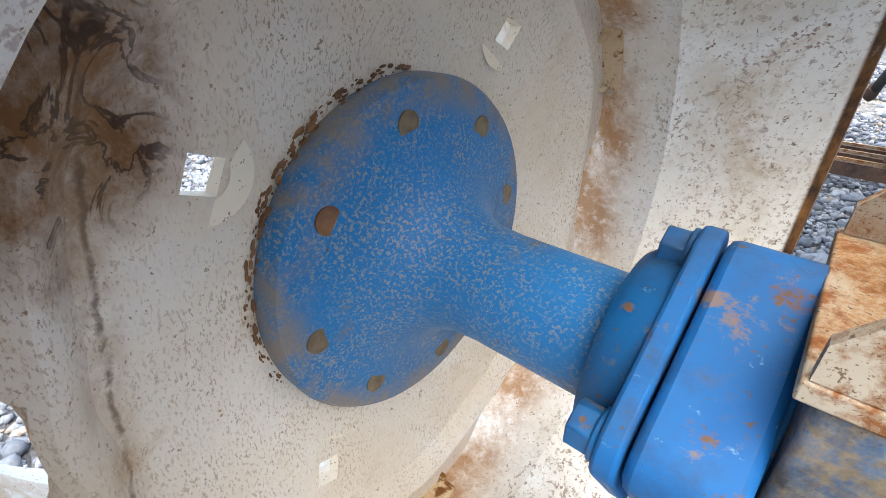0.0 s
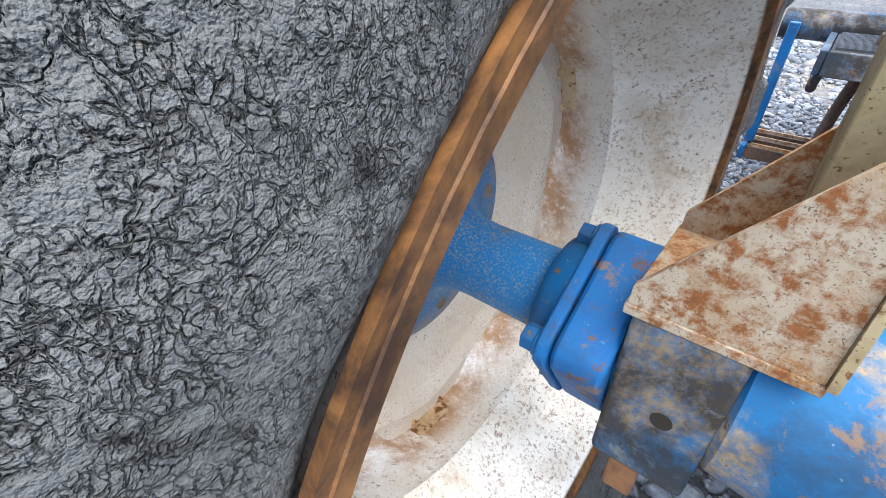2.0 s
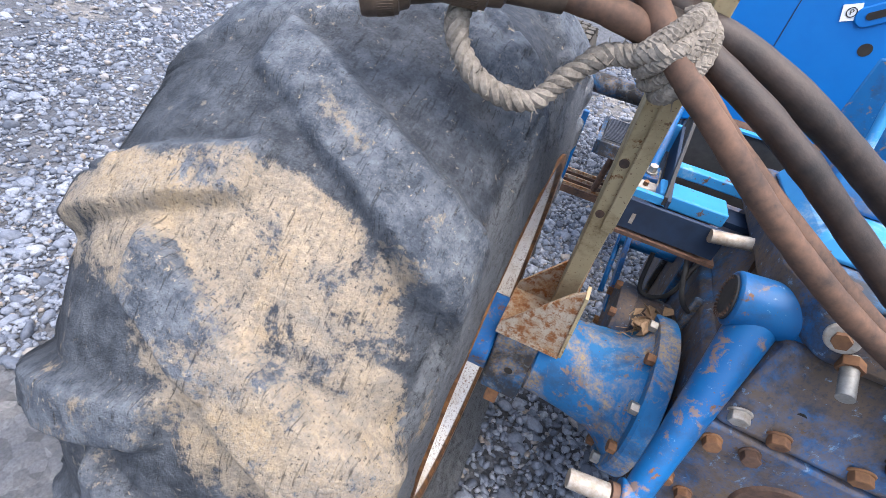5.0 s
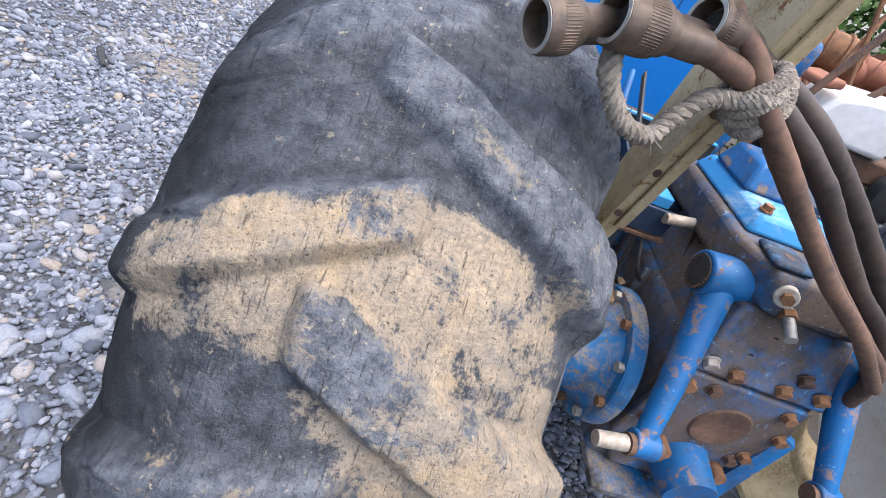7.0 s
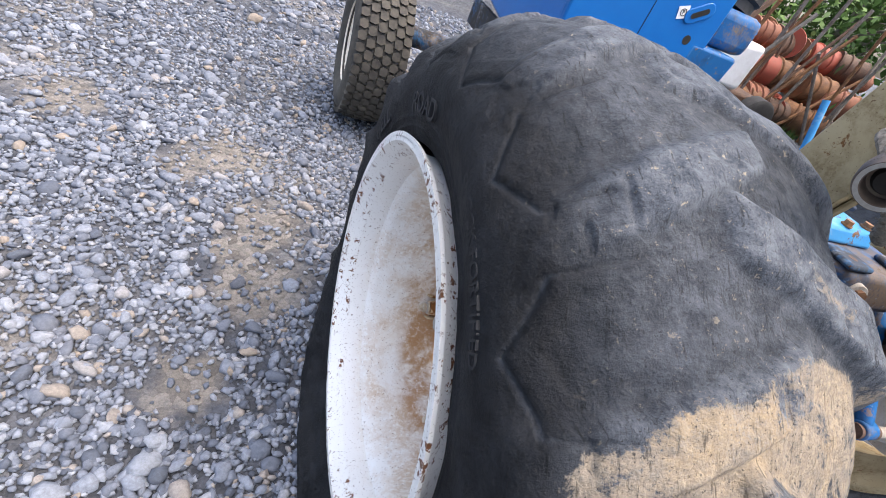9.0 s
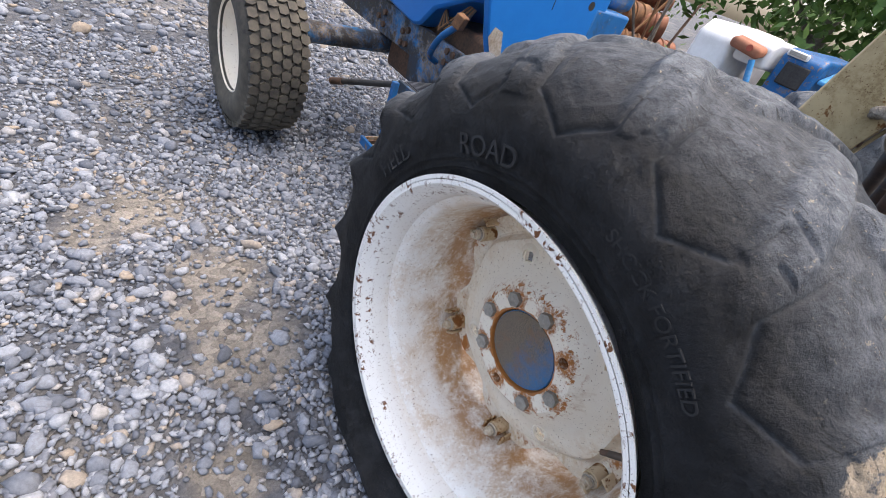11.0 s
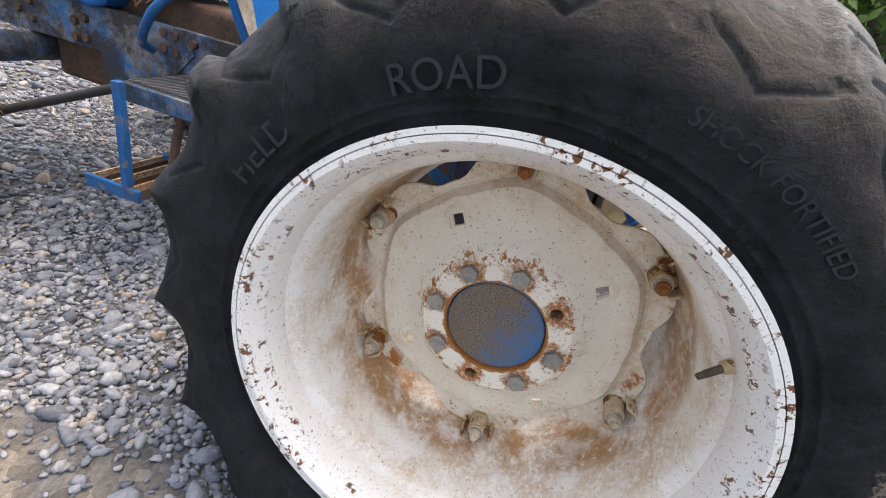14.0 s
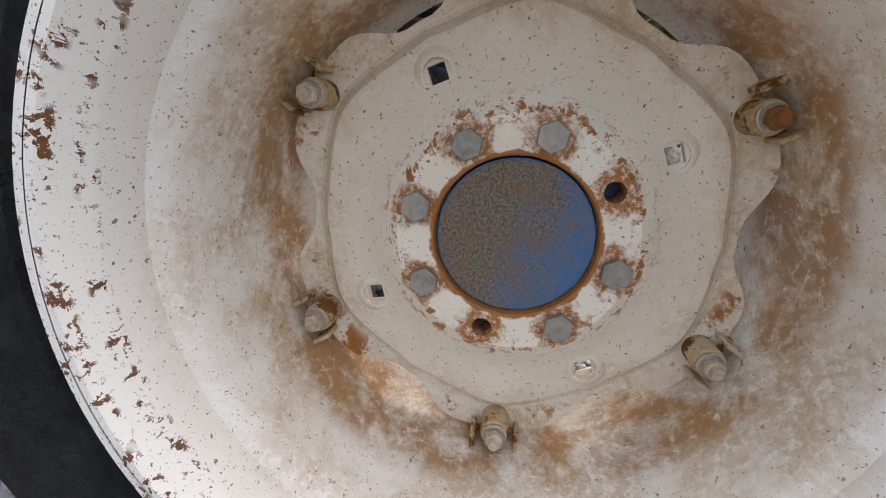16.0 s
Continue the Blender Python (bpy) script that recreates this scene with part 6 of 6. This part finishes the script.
for side, cx in ((-1, 0.05), (1, 2 * XT - 0.05)):
    cen = (cx, 1.63, 0.325)
    s = side
    fw = part("front_wheel", lathe([(0.058 * s, 0.002), (0.058 * s, 0.042), (0.02 * s, 0.052), (0.012 * s, 0.10), (0.0, 0.135), (0.03 * s, 0.150), (0.08 * s, 0.163), (0.104 * s, 0.170), (0.10 * s, 0.182), (-0.10 * s, 0.182)], 48, centre=cen), m_white, tractor, "front wheel with chipped white rim", 30)
    prof = [(-0.095, 0.165), (-0.118, 0.20), (-0.124, 0.24), (-0.116, 0.275), (-0.098, 0.300), (-0.05, 0.311), (0, 0.314), (0.05, 0.311), (0.098, 0.300), (0.116, 0.275), (0.124, 0.24), (0.118, 0.20), (0.095, 0.165)]
    part("tyre", lathe(prof, 72, centre=cen, closed=True), m_tyre_front, fw, "black front tyre with chunky blocks, dirty", 40)
    for k in range(6):
        a = 30 + 60 * k
        part("wheel_nut", hexhead(Vector((cx + 0.006 * s, 1.63, 0.325)) + Vector((0, 0.075 * math.sin(radians(a)), 0.075 * math.cos(radians(a)))), Vector((cx + 0.024 * s, 1.63, 0.325)) + Vector((0, 0.075 * math.sin(radians(a)), 0.075 * math.cos(radians(a)))), 0.011), m_rust, fw)
    # tread blocks: six zigzag rows joined in one part
    bm = bmesh.new()
    for row in range(6):
        a0 = -0.092 + 0.0368 * row
        for k in range(44):
            th = 360 * (k + (row % 2) * 0.5) / 44
            r0 = 0.313 - 0.0022 * (abs(row - 2.5)) ** 2.6 * 0.45
            pts = [(-0.016, -2.6), (0.004, -3.5), (0.018, -2.0), (0.015, 2.3), (-0.004, 3.4), (-0.018, 1.9)]
            lo_, hi_ = [], []
            for da, dd in pts:
                t = radians(th + dd)
                for lst, rr in ((lo_, r0 - 0.012), (hi_, r0 + 0.011)):
                    lst.append(bm.verts.new((cx + a0 + da, 1.63 + rr * math.sin(t), 0.325 + rr * math.cos(t))))
            for i in range(6):
                bm.faces.new((lo_[i], lo_[(i + 1) % 6], hi_[(i + 1) % 6], hi_[i]))
            bm.faces.new(hi_)
    bmesh.ops.recalc_face_normals(bm, faces=bm.faces)
    tagged(part("tread_pattern", bm, m_tyre_front, fw, "", 30), kind="stuff")
SHIFT = Vector((-0.01, 0.03, 0.0))
part("drag_link", C((0.35, 1.06, 0.47), (0.33, 1.50, 0.29), 0.012, None, 14), m_black, tractor, "dark steering drag link", 35)
part("drag_link_end", C((0.33, 1.46, 0.307), (0.329, 1.56, 0.265), 0.015, None, 14), m_rust_dark, tractor)
SHIFT = Vector((0.06, 0.045, -0.006))
plat = part("foot_platform", span((0.27, 0.80, 0.488), (0.70, 1.02, 0.500)), m_black, tractor, "black ribbed rubber foot platform", 35, 0.003)
for k in range(18):
    part("mat_rib", span((0.275, 0.81 + 0.0115 * k, 0.5005), (0.69, 0.815 + 0.0115 * k, 0.5045)), m_mat, plat)
part("platform_edge", span((0.255, 0.79, 0.455), (0.268, 1.03, 0.500)), m_blue_dusty, plat, "", 35, 0.002)
part("platform_edge", span((0.268, 0.785, 0.455), (0.70, 0.797, 0.500)), m_blue_dusty, plat, "", 35, 0.002)
SHIFT = Vector((-0.085, -0.02, 0.03))
step = part("step", span((0.325, 0.97, 0.192), (0.337, 1.14, 0.225)), m_blue, tractor, "blue step with a rusty toothed grating", 35, 0.002)
part("step_side", span((0.563, 0.97, 0.192), (0.575, 1.14, 0.225)), m_blue, step, "", 35)
for k in range(6):
    part("grate_bar", span((0.3375, 0.975 + 0.0305 * k, 0.195), (0.5625, 0.981 + 0.0305 * k, 0.222)), m_rusty_plate if k % 2 else m_rust_dark, step)
part("step_leg", span((0.325, 1.0, 0.2255), (0.345, 1.02, 0.487)), m_blue, step, "", 35, 0.002)
part("step_leg", tube([(0.46, 1.0, 0.23), (0.47, 0.98, 0.35), (0.49, 0.95, 0.487)], 0.012, 10), m_rust_dark, step)

SHIFT = Vector((0, 0, 0))

# raised words on the sidewall
def sidewall_word(text, r, deg, size, a_x, tilt):
    bm = lettering(text, size, 0.0030)
    for v in bm.verts:
        th = radians(deg) - v.co.x / r
        rr = r + v.co.y
        x = a_x + (rr - r) * tilt
        v.co = Vector((x - v.co.z, rr * math.sin(th), H + rr * math.cos(th)))
    bmesh.ops.recalc_face_normals(bm, faces=bm.faces)
    return bm
wheel_left = [o for o in tractor.children if o.name.startswith("rear_wheel")][0]
for text, r, deg, size, ax in (("ROAD", 0.385, 17.5, 0.042, -0.1570), ("FIELD", 0.390, 53, 0.042, -0.1570), ("SHOCK FORTIFIED", 0.402, -28.5, 0.024, -0.1580)):
    part("raised_word", sidewall_word(text, r, deg, size, ax, -0.06), m_word, wheel_left)


# ---- far side of the yard: scrap, parked tractors, trees ----
def drum(place, r, ln, yaw, mat, label):
    t = thing("rusty_drum", place, label, "drum", "scrap row")
    ax = Vector((math.cos(yaw), math.sin(yaw), 0))
    prof = [(0, r * 0.75), (0, r), (ln * 0.06, r * 1.03), (ln * 0.08, r * 0.93), (ln * 0.32, r * 0.93), (ln * 0.34, r * 1.03), (ln * 0.38, r * 1.03), (ln * 0.40, r * 0.93), (ln * 0.66, r * 0.93), (ln * 0.68, r * 1.03), (ln * 0.72, r * 1.03), (ln * 0.74, r * 0.93), (ln * 0.94, r * 0.93), (ln, r), (ln, r * 0.75), (ln * 0.5, r * 0.7)]
    part("shell", lathe(prof, 28, ax, place), mat, t, "", 40)
    return t


m_red = plain("faded_red_paint", (0.34, 0.06, 0.035), (0.20, 0.06, 0.035), 0.7, 9)
m_chalk = plain("chalky_white_paint", (0.72, 0.73, 0.74), (0.58, 0.58, 0.57), 0.55, 14)
rs = random.Random(8)
for k in range(60):
    row, col = k // 20, k % 20
    x = 2.3 + 0.27 * col + rs.uniform(-0.1, 0.1)
    y = 4.0 + 0.25 * row + rs.uniform(-0.12, 0.12) + 0.10 * (x - 2.3)
    z = 0.18 + 0.36 * row + rs.uniform(-0.03, 0.08)
    drum((x, y, z), rs.uniform(0.14, 0.21), rs.uniform(0.3, 0.6), rs.uniform(-0.9, 1.3), rs.choice((m_rust, m_orange, m_orange, m_rust_dark, m_red, m_rust)), "rusty ribbed steel roller lying in the scrap row")
for k in range(26):
    p = Vector((rs.uniform(2.2, 7.0), rs.uniform(3.6, 4.2), 0.0))
    q = p + Vector((rs.uniform(-0.9, 0.9), rs.uniform(-0.3, 0.6), rs.uniform(0.9, 2.0)))
    tagged(link_mesh("scrap_bar", tube([p, p.lerp(q, 0.5), q], 0.022, 6, 3), rs.choice((m_rust_dark, m_rust, m_wood))), "rusty steel bar leaning in the scrap row", "bar", "scrap row")


def frame_post(place, top):
    t = link_mesh("angle_iron", tube([place, Vector(place).lerp(Vector(top), 0.5), top], 0.03, 4, 3), m_rust_dark)
    return tagged(t, "long rusty angle iron standing against the scrap", "iron bar", "scrap row")


frame_post((2.55, 3.1, 0.0), (3.25, 3.3, 1.75))
frame_post((2.75, 3.2, 0.0), (4.3, 3.6, 1.9))

# white bonnet of a parked machine
cowl = thing("parked_tractor", (3.35, 3.45, 0.0), "chalky white and blue tractor parked by the scrap row", "tractor")
prof = [(0.0, 0.42), (0.04, 0.62), (0.12, 0.76), (0.35, 0.82), (0.85, 0.86), (0.85, 0.42)]
sh = slab([(3.02 + a, 3.25, z) for a, z in prof], Vector((0, 0.46, 0)))
part("bonnet", sh, m_chalk, cowl, "chalky white bonnet with an orange nose", 30, 0.05, 4)
part("nose", B((3.02, 3.48, 0.80), (0.20, 0.40, 0.07), Euler((0, -0.25, 0)).to_matrix()), m_orange, cowl, "", 30, 0.025, 3)
part("chassis", span((3.1, 3.3, 0.2), (4.3, 3.65, 0.42)), m_rust_dark, cowl, "", 30, 0.03)
for x in (3.2, 4.2):
    for y in (3.2, 3.75):
        w = part("wheel", lathe([(-0.07, 0.1), (-0.08, 0.2), (-0.06, 0.23), (0.06, 0.23), (0.08, 0.2), (0.07, 0.1)], 28, Vector((0, 1, 0)), (x, y, 0.23)), m_black, cowl, "", 40)
SHIFT = Vector((1.2, 0.43, 0))
cowl2 = thing("parked_tractor", (2.7, 0.58, 0.0), "faded blue garden tractor with a pale headlamp strip", "tractor")
part("bonnet", slab([(2.27, 0.44, 0.52), (2.25, 0.44, 0.93), (2.32, 0.44, 0.985), (3.25, 0.44, 1.02), (3.25, 0.44, 0.52)], Vector((0, 0.29, 0))), m_blue, cowl2, "", 30, 0.03, 4)
part("grille", B((2.252, 0.585, 0.82), (0.02, 0.17, 0.15)), m_black, cowl2, "black grille opening", 30, 0.012, 3)
part("headlamp", B((2.246, 0.63, 0.95), (0.03, 0.15, 0.045)), m_chalk, cowl2, "pale headlamp strip", 30, 0.012, 3)
part("lamp_glass", B((2.2295, 0.63, 0.95), (0.004, 0.12, 0.026)), m_steel, cowl2, "grey lamp glass", 30, 0.004)
part("side_fender", slab([(2.28, 0.36, 0.86), (2.5, 0.36, 0.93), (2.75, 0.36, 0.93), (2.75, 0.36, 0.89), (2.5, 0.36, 0.89), (2.28, 0.36, 0.83)], Vector((0, 0.075, 0))), m_blue_worn, cowl2, "", 30, 0.01)
part("chassis", span((2.35, 0.46, 0.28), (3.9, 0.70, 0.518)), m_rust_dark, cowl2, "", 30, 0.02)
part("seat", B((3.75, 0.58, 0.86), (0.35, 0.4, 0.10)), m_black, cowl2, "", 30, 0.04, 3)
part("seat_post", B((3.75, 0.58, 0.66), (0.08, 0.1, 0.30)), m_rust_dark, cowl2)
for x, r in ((2.55, 0.25), (3.65, 0.45)):
    for y in (0.34, 0.82):
        part("wheel", lathe([(-0.07, r * 0.5), (-0.09, r * 0.85), (-0.07, r), (0.07, r), (0.09, r * 0.85), (0.07, r * 0.5)], 32, Vector((0, 1, 0)), (x, y, r)), m_black, cowl2, "", 40)
cowl3 = thing("parked_mower", (2.3, 1.15, 0.0), "white machine with an orange nose and round reflector", "mower")
part("bonnet", slab([(2.10, 1.02, 0.50), (2.10, 1.02, 0.88), (2.2, 1.02, 0.97), (3.0, 1.02, 1.0), (3.0, 1.02, 0.50)], Vector((0, 0.30, 0))), m_chalk, cowl3, "", 30, 0.04, 4)
part("white_guard", slab([(2.16, 0.76, 0.78), (2.14, 0.76, 0.93), (2.25, 0.76, 0.985), (2.6, 0.76, 0.99), (2.6, 0.76, 0.78)], Vector((0, 0.25, 0))), m_chalk, cowl3, "", 30, 0.03, 3)
part("nose", B((2.09, 0.90, 0.885), (0.13, 0.24, 0.075), Euler((0.1, -0.2, 0)).to_matrix()), m_orange, cowl3, "faded orange nose", 30, 0.03, 4)
part("reflector", C((2.025, 0.86, 0.885), (2.017, 0.86, 0.885), 0.022, None, 24), m_red, cowl3, "round red reflector")
part("deck", span((2.15, 0.80, 0.15), (3.2, 1.40, 0.40)), m_rust_dark, cowl3, "", 30, 0.03)
part("column", span((2.25, 1.0, 0.401), (2.9, 1.25, 0.499)), m_rust_dark, cowl3)
for x in (2.3, 3.0):
    for y in (0.76, 1.44):
        part("wheel", lathe([(-0.05, 0.1), (-0.06, 0.16), (-0.05, 0.19), (0.05, 0.19), (0.06, 0.16), (0.05, 0.1)], 28, Vector((0, 1, 0)), (x, y, 0.19)), m_black, cowl3, "", 40)
SHIFT = Vector((0, 0, 0))
bell = lathe([(0, 0.03), (0.0, 0.055), (0.03, 0.05), (0.04, 0.06), (0.07, 0.053), (0.08, 0.062), (0.11, 0.055), (0.12, 0.045)], 24, Vector((0.25, 0, 1)), (1.02, 0.95, 1.02))
part("gear_boot", bell, m_black, tractor, "black ribbed rubber boot", 40)
part("gear_box", span((0.90, 0.86, 0.90), (1.10, 1.02, 1.02)), m_blue, tractor, "pale blue box under the boot", 35, 0.03, 3)
part("console", slab([(0.82, 0.80, 0.55), (0.98, 0.80, 0.55), (1.02, 0.80, 0.90), (0.82, 0.80, 0.90)], Vector((0, 0.2, 0))), m_blue, tractor, "", 35, 0.01)


# a bank of trees and brush behind
def tree(x, y, h, seed):
    r = random.Random(seed)
    t = thing("tree", (x, y, 0), "leafy green tree behind the yard", "tree", "trees behind the yard")
    bm = tube([(x, y, -0.05), (x + r.uniform(-0.2, 0.2), y, h * 0.35), (x + r.uniform(-0.3, 0.3), y + r.uniform(-0.2, 0.2), h * 0.8)], lambda q: 0.14 * (1 - 0.8 * q), 10, 5)
    for k in range(7):
        a = r.uniform(0, 6.28)
        z0 = h * r.uniform(0.3, 0.7)
        tube([(x, y, z0), (x + 0.6 * math.cos(a), y + 0.6 * math.sin(a), z0 + 0.4), (x + 1.2 * math.cos(a), y + 1.2 * math.sin(a), z0 + 0.6)], lambda q: 0.05 * (1 - 0.8 * q), 6, 3, bm)
    part("trunk", bm, m_wood, t, "", 60)
    rng = np.random.default_rng(seed)
    n = 2600
    cl = rng.normal(size=(26, 3)) * (0.75, 0.75, h * 0.22) + (x, y, h * 0.58)
    p = cl[rng.integers(26, size=n)] + rng.normal(size=(n, 3)) * 0.30
    p[:, 2] = np.maximum(p[:, 2], 0.15)
    u = rng.normal(size=(n, 3))
    u /= np.linalg.norm(u, axis=1)[:, None]
    w = np.cross(u, rng.normal(size=(n, 3)))
    w /= np.linalg.norm(w, axis=1)[:, None]
    s = rng.uniform(0.05, 0.10, size=(n, 1))
    V = np.stack([p - u * s, p + w * s * 0.5, p + u * s, p - w * s * 0.5], 1).reshape(-1, 3)
    me = bpy.data.meshes.new("crown")
    me.from_pydata((V - np.array((x, y, 0))).tolist(), [], np.arange(4 * n).reshape(-1, 4).tolist())
    me.materials.append(m_green)
    ob = new("crown", me)
    ob.parent = t
    return t


for k in range(8):
    tree(6.2 + 0.5 * (k % 2), -4.6 + 0.95 * k, 2.8 + 0.35 * (k % 3), 40 + k)
for k in range(6):
    tree(3.6 + 1.5 * k, 7.2 + 0.4 * (k % 2), 3.4, 60 + k)
grass = bmesh.new()
rg = random.Random(4)
for k in range(2500):
    x, y = rg.uniform(2.2, 8.5), rg.uniform(3.2, 4.0)
    y += 0.18 * (x - 2)
    a = rg.uniform(0, 6.28)
    hgt = rg.uniform(0.05, 0.16)
    dx, dy = math.cos(a) * 0.008, math.sin(a) * 0.008
    grass.faces.new([grass.verts.new(q) for q in ((x - dx, y - dy, -0.01), (x + dx, y + dy, -0.01), (x + rg.uniform(-0.04, 0.04), y + rg.uniform(-0.04, 0.04), hgt))])
tagged(link_mesh("grass", grass, m_green), "rough green grass at the yard's edge", "grass", kind="stuff")

# a black stick lying on the gravel
tagged(link_mesh("stick", tube([(-1.29, 1.235, 0.016), (-1.24, 1.16, 0.024), (-1.19, 1.10, 0.016)], lambda q: 0.014 - 0.004 * q, 8, 4, None, 0.5), m_black), "short black stick lying on the gravel", "stick")
